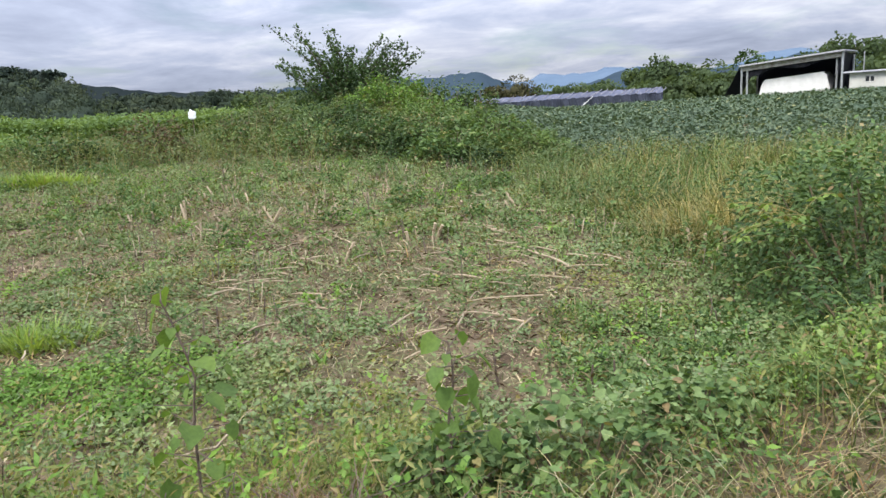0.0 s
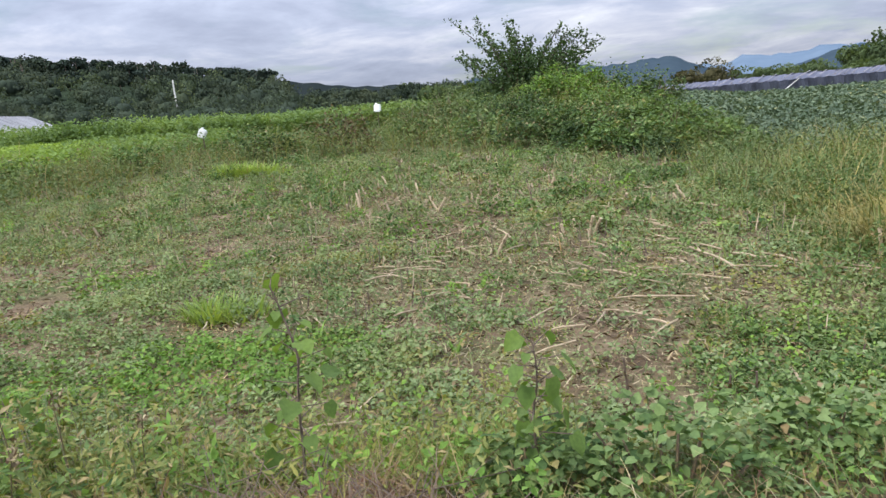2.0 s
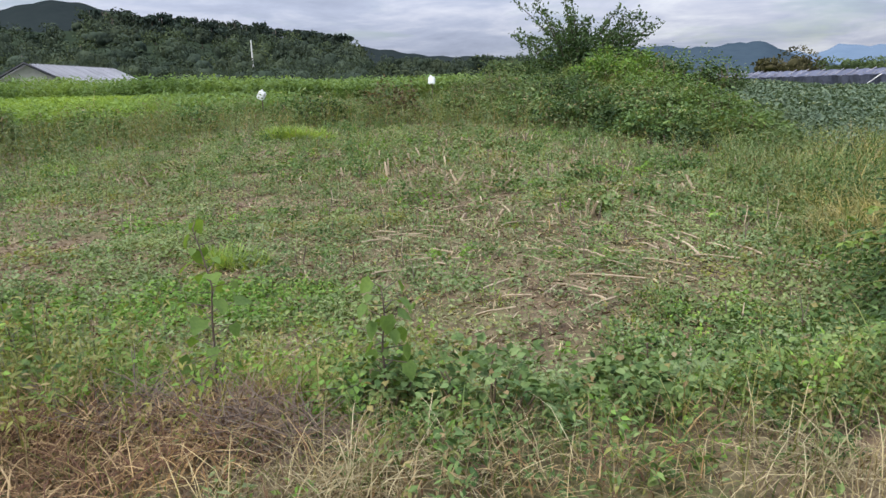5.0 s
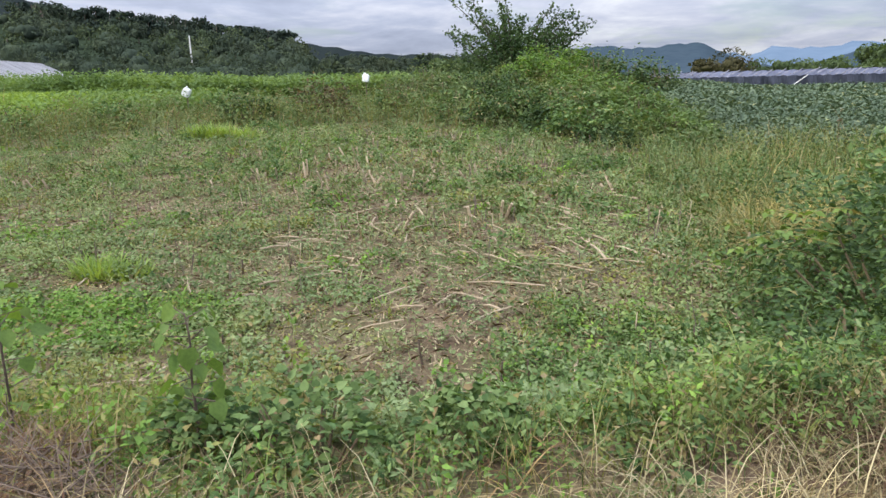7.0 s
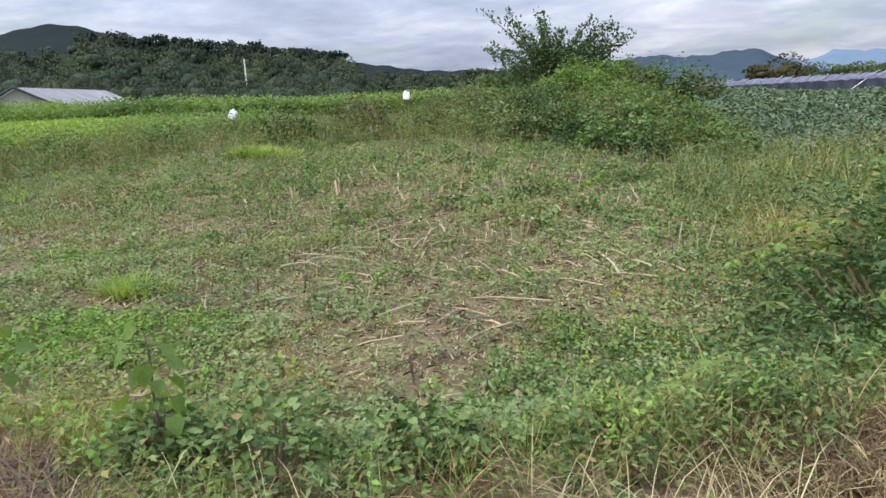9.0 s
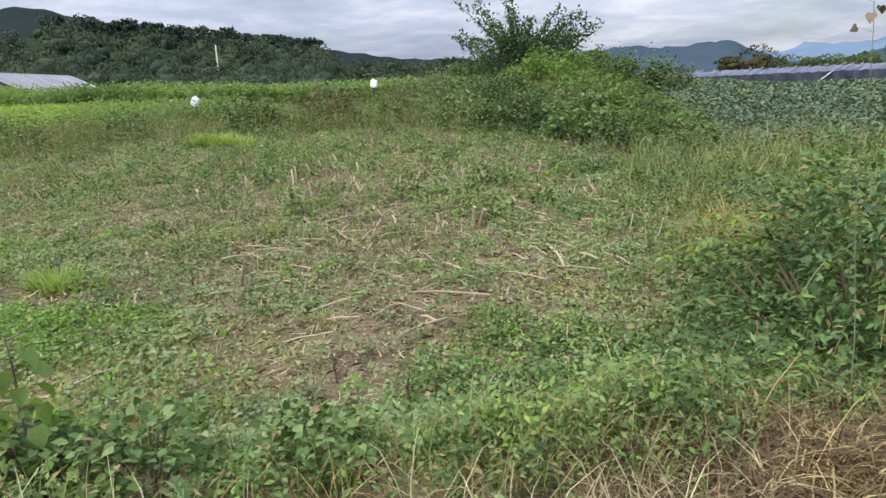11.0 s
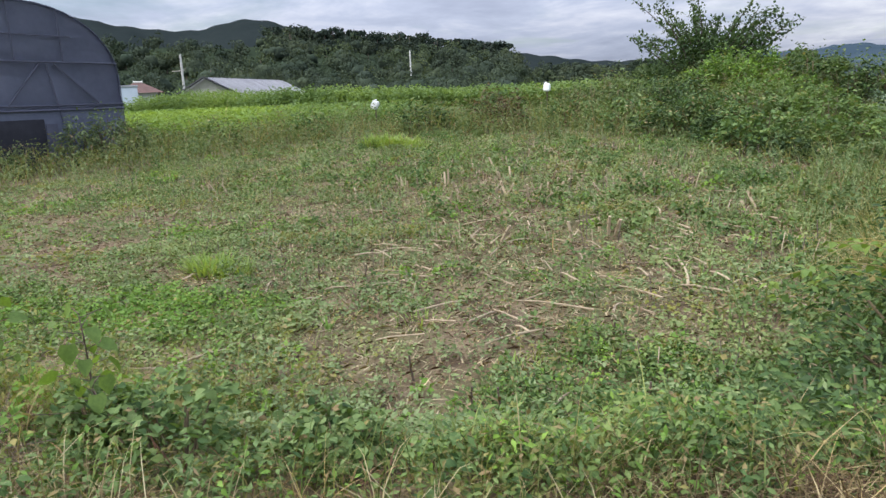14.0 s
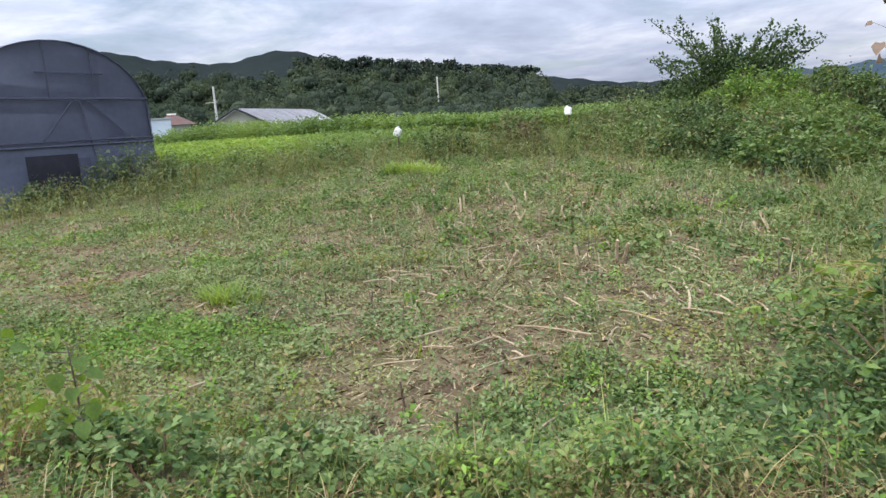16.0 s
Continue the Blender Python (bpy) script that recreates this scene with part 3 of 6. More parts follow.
def build_woods():
    chunks, trunks_a, trunks_b = [], [], []
    # broadleaf trees over the slope
    for i in range(540):
        az = rng.uniform(14, 34) if i % 3 == 0 else rng.uniform(33, 72)
        r = 108 + 170 * rng.uniform(0, 1) ** 1.5 if az > 33 else rng.uniform(165, 262)
        z = wood_height(az, max(r, 118)) if az > 33 else (1.5 + 260 * math.tan(radians(low_crest(az)))) * float(np.interp((r - 160) / 100, np.arange(7) / 6, (-0.02, 0.12, 0.3, 0.5, 0.7, 0.88, 1.0)))
        hgt = rng.uniform(4.5, 7.5) if az > 33 else rng.uniform(3.0, 4.6)
        x, y = -math.sin(radians(az)) * r, math.cos(radians(az)) * r
        leaf = (M_WOODSDARK, M_WOODS, M_WOODS, M_WOODSLIGHT, M_WOODSDARK)[int(rng.integers(0, 5))]
        chunks.append((crown((x, y, z + hgt * 0.5), hgt * 0.52, hgt * 0.47, 260, 0.0024 * r), leaf))
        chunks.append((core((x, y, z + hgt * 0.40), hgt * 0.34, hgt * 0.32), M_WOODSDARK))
        trunks_a.append((x, y, z - 0.5)), trunks_b.append((x, y, z + hgt * 0.6))
    # tall pines along the crest
    for i in range(120):
        az = 34.15 + (4.7 * i / 44 if i < 44 else 4.9 + 14 * (i - 44) / 76) + rng.normal(0, 0.10)
        r = rng.uniform(262, 300)
        hgt = rng.uniform(7.2, 8.2) if az < 39.2 else rng.uniform(6.6, 9.6)
        x, y, z = -math.sin(radians(az)) * r, math.cos(radians(az)) * r, wood_height(az, r) - 0.5
        for k in range(4):
            off = rng.normal(0, 0.9, 2)
            chunks.append((crown((x + off[0], y + off[1], z + hgt * (0.28 + 0.2 * k)), hgt * (0.27 - 0.03 * k), hgt * 0.12, 60, 0.95), M_PINE))
        trunks_a.append((x, y, z - 1)), trunks_b.append((x, y, z + hgt * 0.9))
    chunks.append((stems(np.array(trunks_a), np.array(trunks_b), 0.22), M_BARK))
    tagged(joined("woods", chunks), "dark mixed woods of broadleaf trees and pines", "woods", kind="stuff")


def tree(name, x, y, hgt, wid, mat, label, n=1500, size=0.36):
    """A single tree further off: tapered trunk, limbs, crown of clumps."""
    z = float(land(x, y))
    root = empty(name, Matrix.Translation((x, y, z)), label, "tree")
    bm = bmesh.new()
    tube(bm, [(0, 0, -0.3), (0.05, 0, hgt * 0.3), (0, 0.08, hgt * 0.62)], 0.03 * hgt, 0.012 * hgt)
    for k in range(7):
        a = k * 0.9 + rng.uniform(0, 0.5)
        s = hgt * (0.25 + 0.05 * k)
        tube(bm, [(0, 0, s), (math.cos(a) * wid * 0.25, math.sin(a) * wid * 0.25, s + hgt * 0.14), (math.cos(a) * wid * 0.45, math.sin(a) * wid * 0.45, s + hgt * 0.3)], 0.010 * hgt, 0.003 * hgt, 5)
    part("trunk", bm, M_BARK, root)
    v, f = crown((0, 0, hgt * 0.5), wid * 0.45, hgt * 0.42, n, size)
    tip_n = int(n * 0.12)
    a = rng.uniform(0, 2 * np.pi, tip_n)
    rr = rng.uniform(0.1, 0.5, tip_n) * wid
    tips = np.stack([np.cos(a) * rr, np.sin(a) * rr, hgt * (1.02 - 0.5 * (rr / wid) ** 1.5 * 2 + rng.normal(0, 0.05, tip_n))], -1)
    v2, f2 = placed(TUFT, tips, turned(a, rng.uniform(0.4, 1.3, tip_n), rng.normal(0, 0.4, tip_n)), size * rng.uniform(0.5, 1.1, tip_n))
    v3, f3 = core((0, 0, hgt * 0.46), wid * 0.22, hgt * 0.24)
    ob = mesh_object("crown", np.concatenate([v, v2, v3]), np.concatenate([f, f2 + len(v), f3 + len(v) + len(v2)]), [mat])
    ob.parent = root
    return root


def polar(az, r):
    return -math.sin(radians(az)) * r, math.cos(radians(az)) * r


build_ground()
build_distance()
build_woods()
for az, r, h, w, mat, lab in (
        (-11.3, 88, 5.6, 5.0, M_TREE, "dark green broadleaf tree behind the drying racks"),
        (-9.8, 92, 4.0, 4.0, M_TREE, "dark green broadleaf tree behind the drying racks"),
        (-13.2, 90, 4.4, 4.4, M_TREE, "dark green broadleaf tree behind the bean field"),
        (-15.2, 86, 4.4, 5.0, M_TREE, "dark green broadleaf tree behind the bean field"),
        (-17.6, 84, 5.2, 4.2, M_SHRUB, "open-crowned fruit tree behind the shelter"),
        (-19.6, 95, 4.4, 5.0, M_TREE, "dark green broadleaf tree behind the shelter"),
        (-21.4, 92, 4.9, 5.5, M_TREE, "dark green broadleaf tree behind the shelter"),
        (-23.6, 90, 6.4, 5.5, M_TREE, "tall dark green tree behind the shelter"),
        (-25.3, 92, 5.6, 6.0, M_TREE, "dark green broadleaf tree by the hut"),
        (-27.6, 88, 6.0, 6.0, M_TREE, "dark green broadleaf tree by the hut"),
        (-30.5, 90, 6.5, 7.0, M_TREE, "dark green broadleaf tree by the hut"),
        (-8.6, 80, 1.9, 5.0, M_TREE, "low leafy tree at the bean field's far edge"),
        (-10.6, 79, 2.4, 5.5, M_TREE, "low leafy tree at the bean field's far edge"),
        (-12.6, 78, 2.8, 5.0, M_TREE, "low leafy tree at the bean field's far edge"),
        (-14.4, 80, 3.0, 5.5, M_TREE, "low leafy tree at the bean field's far edge"),
        (-16.2, 78, 2.8, 5.0, M_TREE, "low leafy tree at the bean field's far edge"),
        (-18.6, 82, 3.2, 6.0, M_TREE, "low leafy tree at the bean field's far edge"),
        (-20.6, 84, 3.4, 6.0, M_TREE, "low leafy tree at the bean field's far edge"),
        (-22.6, 82, 3.6, 6.0, M_TREE, "low leafy tree at the bean field's far edge"),
        (-24.6, 80, 3.4, 6.0, M_TREE, "low leafy tree at the bean field's far edge"),
        (-26.8, 80, 3.6, 6.0, M_TREE, "low leafy tree at the bean field's far edge"),
        (-29, 82, 4.0, 6.0, M_TREE, "low leafy tree at the bean field's far edge"),
        (-0.3, 120, 5.0, 7.0, M_RUST, "rounded rusty-brown tree beyond the racks"),
        (1.6, 125, 2.9, 6.0, M_RUST, "rounded rusty-brown tree beyond the racks"),
        (-2.6, 118, 3.4, 7.0, M_TREE, "low round green tree beyond the racks"),
        (-4.9, 118, 3.3, 7.5, M_TREE, "low round green tree beyond the racks"),
        (-7.2, 115, 3.4, 6.0, M_TREE, "low round green tree beyond the racks"),
        (9.0, 72, 2.6, 4.5, M_TREE, "low dark tree behind the mound"),
        (11.0, 74, 3.0, 5.0, M_TREE, "low dark tree behind the mound"),
        (13.2, 70, 3.2, 5.0, M_TREE, "low dark tree behind the mound"),
        (15.4, 72, 2.8, 5.0, M_TREE, "low dark tree behind the mound"),
        (17.8, 74, 3.0, 5.5, M_TREE, "low dark tree behind the mound"),
        (20.5, 76, 3.0, 5.5, M_TREE, "low dark tree behind the mound")):
    tree("tree", *polar(az, r), h * 0.88, w * 0.92, mat, lab)


# ---- built things ----
def net_tunnel():
    """Arched greenhouse under black shade net; its gable looks at the plot."""
    half, side, rise = 3.12, 2.75, 2.25
    ax = math.atan2(-5.0, 1.06)
    root = empty("net_greenhouse", pose(-20.72, 9.75, 0.0, 0, 0, math.degrees(ax)), "tall arched greenhouse covered in black shade net", "greenhouse")
    # local x runs along the gable (0 in the middle), local y back into the house is negative

    def arch(y, grow=0.0):
        pts = [(-half - grow, y, -0.1), (-half - grow, y, side)]
        for k in range(1, 20):
            a = math.pi * k / 20
            pts.append((-(half + grow) * math.cos(a), y, side + (rise + grow) * math.sin(a)))
        return pts + [(half + grow, y, side), (half + grow, y, -0.1)]
    bm = bmesh.new()
    rows = [[bm.verts.new(p) for p in arch(-y)] for y in (0, 2.5, 5, 7.5, 10, 12.5, 15, 17.5, 20)]
    for a, b in zip(rows, rows[1:]):
        for k in range(len(a) - 1):
            bm.faces.new((a[k], a[k + 1], b[k + 1], b[k]))
    bm.faces.new(rows[-1])
    bmesh.ops.solidify(bm, geom=bm.faces[:], thickness=0.02)
    part("roof_net", bm, M_NET, root)
    bm = bmesh.new()
    front = [bm.verts.new(p) for p in arch(-0.05, -0.02)]
    face = bm.faces.new(front)
    bmesh.ops.solidify(bm, geom=[face], thickness=0.02)
    part("gable_net", bm, M_NET, root)
    for y in (0.03, -5, -10, -15, -20):
        part("hoop", tube(bmesh.new(), arch(y, 0.0), 0.014, sides=6), M_NETBAR, root)

    def bar(a, b, r=0.03, name="gable_bar"):
        part(name, tube(bmesh.new(), [a, b], r), M_NETBAR, root)
    def chord(z):
        return half if z <= side else half * math.sqrt(max(0, 1 - ((z - side) / rise) ** 2))
    for z, r in ((1.72, 0.03), (1.86, 0.03), (3.2, 0.03)):
        bar((-chord(z), 0.07, z), (chord(z), 0.07, z), r)
    bar((-1.5, 0.04, 4.0), (0.76, 0.04, 4.0), 0.022)
    for x in (-1.15, 0.4):
        bar((x, 0.03, 3.2), (x, 0.03, side + rise * math.sqrt(1 - (x / half) ** 2)), 0.02)
    bar((-0.33, 0.05, 3.15), (0.8, 0.05, 1.9), 0.026, "gable_brace")
    bar((-0.8, 0.05, 3.15), (-2.2, 0.05, 1.92), 0.026, "gable_brace")
    bar((-0.55, 0.05, 3.15), (-0.85, 0.05, 1.3), 0.026, "gable_brace")
    part("lower_net", box(bmesh.new(), -half + 0.02, half - 0.02, 0.0, 0.03, -0.1, 1.7), M_NETLOW, root, "second layer of net over the gable's foot")
    # the open doorway's shade, put in as a flat dark sheet
    part("doorway_net", box(bmesh.new(), -0.2, 1.45, 0.035, 0.06, -0.1, 1.45), M_NETDARK, root, "dark sheet put in for the shaded doorway opening")
    # added strip in a middle tone for the half-lit zone beside it
    part("net_flap", box(bmesh.new(), -0.62, -0.24, 0.035, 0.055, -0.1, 1.3), M_NETBAR, root)
    part("corner_post", tube(bmesh.new(), [(half + 0.12, 0.1, -0.2), (half + 0.12, 0.1, 2.9)], 0.045), M_PIPE, root, "pale metal corner post")


def shade_racks():
    """Long low racks of leaning poles hung with dark net at the far edge of the beans."""
    x0, y0, x1, y1 = -5.3, 63.1, 12.3, 60.2
    n = 45
    ang = math.atan2(y1 - y0, x1 - x0)
    length = math.hypot(x1 - x0, y1 - y0)
    root = empty("shade_rack", pose(x0, y0, 0.25, 0, 0, math.degrees(ang)), "long low shade rack of pale leaning poles and dark net", "rack")
    for k in range(n):
        x = length * k / (n - 1)
        lean = rng.uniform(0.25, 0.7)
        top = 1.62 + rng.uniform(-0.1, 0.12)
        part("pole", tube(bmesh.new(), [(x - 0.2, -0.35, top - 0.36 + rng.uniform(-0.05, 0.1)), (x + lean * 0.6, 0.5, top + 0.06)], 0.036, 0.030, 5), M_POLE, root)
        if k % 3 == 0:
            part("post", tube(bmesh.new(), [(x, -0.1, -0.3), (x, -0.1, top - 0.15)], 0.04, sides=5), M_POLE, root)
    for y, zt, zb in ((-0.32, 1.20, 0.35), (0.45, 1.66, 0.2)):
        bm = bmesh.new()
        top_v, low_v = [], []
        for k in range(81):
            x = length * k / 80
            top_v.append(bm.verts.new((x, y + 0.05 * math.sin(k * 1.7), zt + 0.05 * math.sin(k * 2.3))))
            low_v.append(bm.verts.new((x, y + 0.14 * math.sin(k * 1.1), zb + 0.18 * math.sin(k * 0.63))))
        for k in range(80):
            bm.faces.new((top_v[k], top_v[k + 1], low_v[k + 1], low_v[k]))
        bmesh.ops.solidify(bm, geom=bm.faces[:], thickness=0.015)
        part("side_net", bm, M_NETLOW, root)
    bm = bmesh.new()
    a_, b_ = [], []
    for k in range(81):
        x = length * k / 80
        a_.append(bm.verts.new((x, -0.33, 1.22 + 0.04 * math.sin(k * 1.9))))
        b_.append(bm.verts.new((x, 0.45, 1.64 + 0.05 * math.sin(k * 1.3))))
    for k in range(80):
        bm.faces.new((a_[k], a_[k + 1], b_[k + 1], b_[k]))
    bmesh.ops.solidify(bm, geom=bm.faces[:], thickness=0.015)
    part("roof_net", bm, M_NET, root)
    part("loose_pole", tube(bmesh.new(), [(length * 0.62, -0.8, 0.35), (length * 0.62 + 1.1, -0.45, 1.25)], 0.035), M_PIPE, root)


def shelter():
    """Open pole shelter with a sloping roof, net on its sides, a covered stack inside."""
    gx, gy = 19.9, 64.8
    ang = math.degrees(math.atan2(60.4 - 64.8, 26.6 - 19.9))
    z = 0.75
    root = empty("pole_shelter", pose(gx, gy, z, 0, 0, ang), "open pole shelter with sagging black net and sheet roof", "shelter")
    L, D, hl, hr = 8.0, 5.0, 2.45, 3.05
    for x, y, h in ((0.1, 0, hl), (L - 0.1, 0, hr), (0.1, D, hl - 0.2), (L - 0.1, D, hr - 0.2), (0.55, 0.1, hl), (L - 0.55, 0.3, hr - 0.1)):
        part("post", tube(bmesh.new(), [(x, y, -0.6), (x, y, h)], 0.09), M_PIPE, root)

    def slab(name, x0, x1, y0, y1, under, over, mat):
        bm = bmesh.new()
        vs = []
        for x in (x0, x1):
            t = x / L
            zt = hl + (hr - hl) * t
            for y in (y0, y1):
                vs.append((bm.verts.new((x, y, zt + under)), bm.verts.new((x, y, zt + over))))
        (a0, a1), (b0, b1), (c0, c1), (d0, d1) = vs
        for q in ((a0, b0, d0, c0), (a1, c1, d1, b1), (a0, c0, c1, a1), (b0, b1, d1, d0), (a0, a1, b1, b0), (c0, d0, d1, c1)):
            bm.faces.new(q)
        return part(name, bm, mat, root)
    slab("roof_sheet", -0.05, L + 0.1, -0.35, D + 0.3, 0.02, 0.10, M_ROOF)
    slab("fascia", -0.05, L + 0.1, -0.42, -0.36, 0.0, 0.12, M_ROOF)
    slab("roof_truss", 0.0, L, -0.05, 0.10, -0.42, -0.02, M_RUSTMETAL)
    # sagging net under the front edge, net on back and side
    for name, y, sag in (("front_net", 0.14, 0.55), ("rear_net", D, 2.9)):
        bm = bmesh.new()
        tops, lows = [], []
        for k in range(33):
            x = L * k / 32
            zt = hl + (hr - hl) * k / 32 - 0.1
            tops.append(bm.verts.new((x, y, zt)))
            drop = (0.35 + sag * (1 - k / 32) ** 0.5 * (0.6 + 0.4 * math.sin(k * 0.4))) if sag < 1 else zt + 0.5
            lows.append(bm.verts.new((x, y + 0.05 * math.sin(k * 1.2), zt - drop)))
        for k in range(32):
            bm.faces.new((tops[k], tops[k + 1], lows[k + 1], lows[k]))
        bmesh.ops.solidify(bm, geom=bm.faces[:], thickness=0.02)
        part(name, bm, M_NETDARK, root)
    for name, x0, x1, h in (("side_net", -0.1, -1.6, hl), ("inner_net", L - 0.2, L - 0.9, hr)):
        bm = bmesh.new()
        q = [bm.verts.new(p) for p in ((x0, 0.1, h), (x0, D, h - 0.2), (x1, D, -0.4), (x1, 0.1, -0.4))]
        face = bm.faces.new(q)
        bmesh.ops.solidify(bm, geom=[face], thickness=0.03)
        part(name, bm, M_NETDARK, root)
    # the stack under white sheeting
    stack = empty("covered_stack", pose(gx, gy, z, 0, 0, ang) @ pose(4.15, 2.2, -0.4), "long stack covered with pinkish white tarpaulin", "stack")
    bm = bmesh.new()
    prof = [(-2.9, 0), (-2.55, 1.35), (-2.3, 1.62), (2.2, 1.95), (2.45, 1.7), (2.9, 0)]
    rings = [[bm.verts.new((x, y + 0.06 * math.sin(x * 3 + y), zz)) for x, zz in prof] for y in (-1.3, -0.4, 0.4, 1.3)]
    for a, b in zip(rings, rings[1:]):
        for k in range(len(prof) - 1):
            bm.faces.new((a[k], b[k], b[k + 1], a[k + 1]))
    bm.faces.new(rings[0])
    bm.faces.new(rings[-1][::-1])
    part("tarpaulin", bm, M_TARP, stack)


def hut():
    root = empty("hut", pose(28.9, 61.0, 0.55, 0, 0, -28), "small pale rendered hut with a flat overhanging roof", "hut")
    part("wall", box(bmesh.new(), -1.35, 1.35, -1.2, 1.2, -0.6, 1.45, 0.02), M_WALL, root)
    part("roof", box(bmesh.new(), -1.85, 1.75, -1.6, 1.6, 1.455, 1.6, 0.03), M_ROOF, root)
    for x in (-0.22, 0.12):
        w = part("window", box(bmesh.new(), x, x + 0.24, -1.24, -1.19, 0.72, 1.12), M_GLASS, root)
        part("frame", box(bmesh.new(), x - 0.03, x + 0.27, -1.23, -1.205, 0.68, 0.72), M_WHITE, w)
    part("chimney", tube(bmesh.new(), [(1.4, -0.4, 1.3), (1.4, -0.4, 2.45)], 0.11, sides=8), M_WHITE, root)
    part("mast", tube(bmesh.new(), [(-0.5, 0.8, 1.4), (-0.5, 0.8, 3.2)], 0.04), M_PIPE, root)


def long_barn():
    """Low barn with a grey sheet roof beyond the crops."""
    x0, y0, x1, y1 = -73.3, 47.9, -82.8, 66.2
    ang = math.degrees(math.atan2(y1 - y0, x1 - x0))
    L = math.hypot(x1 - x0, y1 - y0)
    root = empty("barn", pose(x0, y0, 0, 0, 0, ang), "long low barn with grey sheet roof and white gable", "barn")
    eave, top, w = 3.3, 5.3, 4.2
    for s, name in ((-1, "roof_slope"), (1, "roof_slope")):
        bm = bmesh.new()
        q = [bm.verts.new(p) for p in ((-0.4, 0, top), (L + 0.3, 0, top), (L + 0.3, s * w, eave - 0.1), (-0.4, s * w, eave - 0.1))]
        f = bm.faces.new(q)
        bmesh.ops.solidify(bm, geom=[f], thickness=0.12)
        slope = part(name, bm, M_ROOF, root)
        for k in range(1, 24):
            x = L * k / 24
            part("seam", tube(bmesh.new(), [(x, s * 0.1, top + 0.05), (x, s * (w - 0.1), eave - 0.02)], 0.05, sides=4), M_ROOF, slope)
    bm = bmesh.new()
    for x in (0.0, L):
        bm.faces.new([bm.verts.new(p) for p in ((x, -w + 0.3, -0.5), (x, w - 0.3, -0.5), (x, w - 0.3, eave), (x, 0, top - 0.12), (x, -w + 0.3, eave))])
    for s in (-1, 1):
        bm.faces.new([bm.verts.new(p) for p in ((0, s * (w - 0.3), -0.5), (L, s * (w - 0.3), -0.5), (L, s * (w - 0.3), eave), (0, s * (w - 0.3), eave))])
    bmesh.ops.solidify(bm, geom=bm.faces[:], thickness=0.1)
    part("wall", bm, M_WALL, root)
    bm = bmesh.new()
    tube(bm, [(-0.45, -w, eave), (-0.45, 0, top + 0.05), (-0.45, w, eave)], 0.14, sides=5)
    part("gable_board", bm, M_NETDARK, root)


def cottage():
    root = empty("cottage", pose(-66.5, 36.2, 1.55, 0, 0, 63), "small cottage with an orange-red hipped roof", "house")
    bm = box(bmesh.new(), -1.6, 1.6, -1.8, 1.8, -1.5, 2.0)
    part("wall", bm, M_ROOF, root)
    bm = bmesh.new()
    r = [bm.verts.new(p) for p in ((-2.2, -2.2, 1.9), (2.2, -2.2, 1.9), (2.2, 2.2, 1.9), (-2.2, 2.2, 1.9), (-0.5, 0, 3.0), (0.2, 0, 3.0))]
    for q in ((0, 1, 5, 4), (1, 2, 5), (2, 3, 4, 5), (3, 0, 4), (0, 3, 2, 1)):
        bm.faces.new([r[k] for k in q])
    roof = part("roof", bm, M_ORANGE, root)
    part("ridge_cap", tube(bmesh.new(), [(-0.6, 0, 3.01), (0.3, 0, 3.01)], 0.1), M_WALL, roof)
    shed = empty("panel_shed", pose(-58.1, 30.7, 0.8, 0, 0, 65), "pale blue-white panel shed beside the cottage", "shed")
    part("wall", box(bmesh.new(), -0.9, 0.9, -0.9, 0.9, -0.6, 2.95, 0.03), M_BLUEWALL, shed)
    part("roof", box(bmesh.new(), -1.0, 1.0, -1.0, 1.0, 2.955, 3.1, 0.03), M_ROOF, shed)


def utility_pole(x, y, h, arm):
    root = empty("utility_pole", Matrix.Translation((x, y, float(land(x, y)) - 0.4)) @ pose(0, 0, 0, 0, 0, 20), "slim pale concrete utility pole", "pole", "poles before the woods")
    part("shaft", tube(bmesh.new(), [(0, 0, 0), (0, 0, h)], 0.24, 0.15, 8), M_CONCRETE, root)
    if arm:
        part("crossarm", box(bmesh.new(), -1.9, 0.5, -0.06, 0.06, h * 0.72, h * 0.72 + 0.14), M_RUSTMETAL, root)


def white_can(x, y, z_top, tilt, label):
    """A white plastic can upturned on a stake."""
    g = float(land(x, y))
    root = empty("plastic_can", Matrix.Translation((x, y, g)), label, "can", "white cans on stakes")
    bm = bmesh.new()
    box(bm, -0.145, 0.145, -0.11, 0.11, -0.19, 0.15, 0.04)
    bmesh.ops.transform(bm, matrix=pose(0, 0, z_top - g, 0, tilt, 20), verts=bm.verts)
    can = part("can_body", bm, M_WHITE, root)
    bm = bmesh.new()
    tube(bm, [(-0.05, 0, 0.145), (-0.05, 0, 0.17), (-0.05, 0, 0.2)], 0.045, 0.04, 10)
    bmesh.ops.transform(bm, matrix=pose(0, 0, z_top - g, 0, tilt, 20), verts=bm.verts)
    part("cap", bm, M_WHITE, can)
    part("stake", tube(bmesh.new(), [(0, 0, -0.2), (0.01, 0, z_top - g - 0.1)], 0.025), M_DARKSTUB, root)


net_tunnel()
shade_racks()
shelter()
hut()
long_barn()
cottage()
utility_pole(-108, 122, 11.0, False)
utility_pole(-102.4, 61.6, 9.3, True)
white_can(-17.68, 21.5, 1.43, 28, "white plastic can tilted on a stake among weeds")
white_can(-13.06, 27.28, 1.84, 4, "white plastic can upright on a stake among weeds")


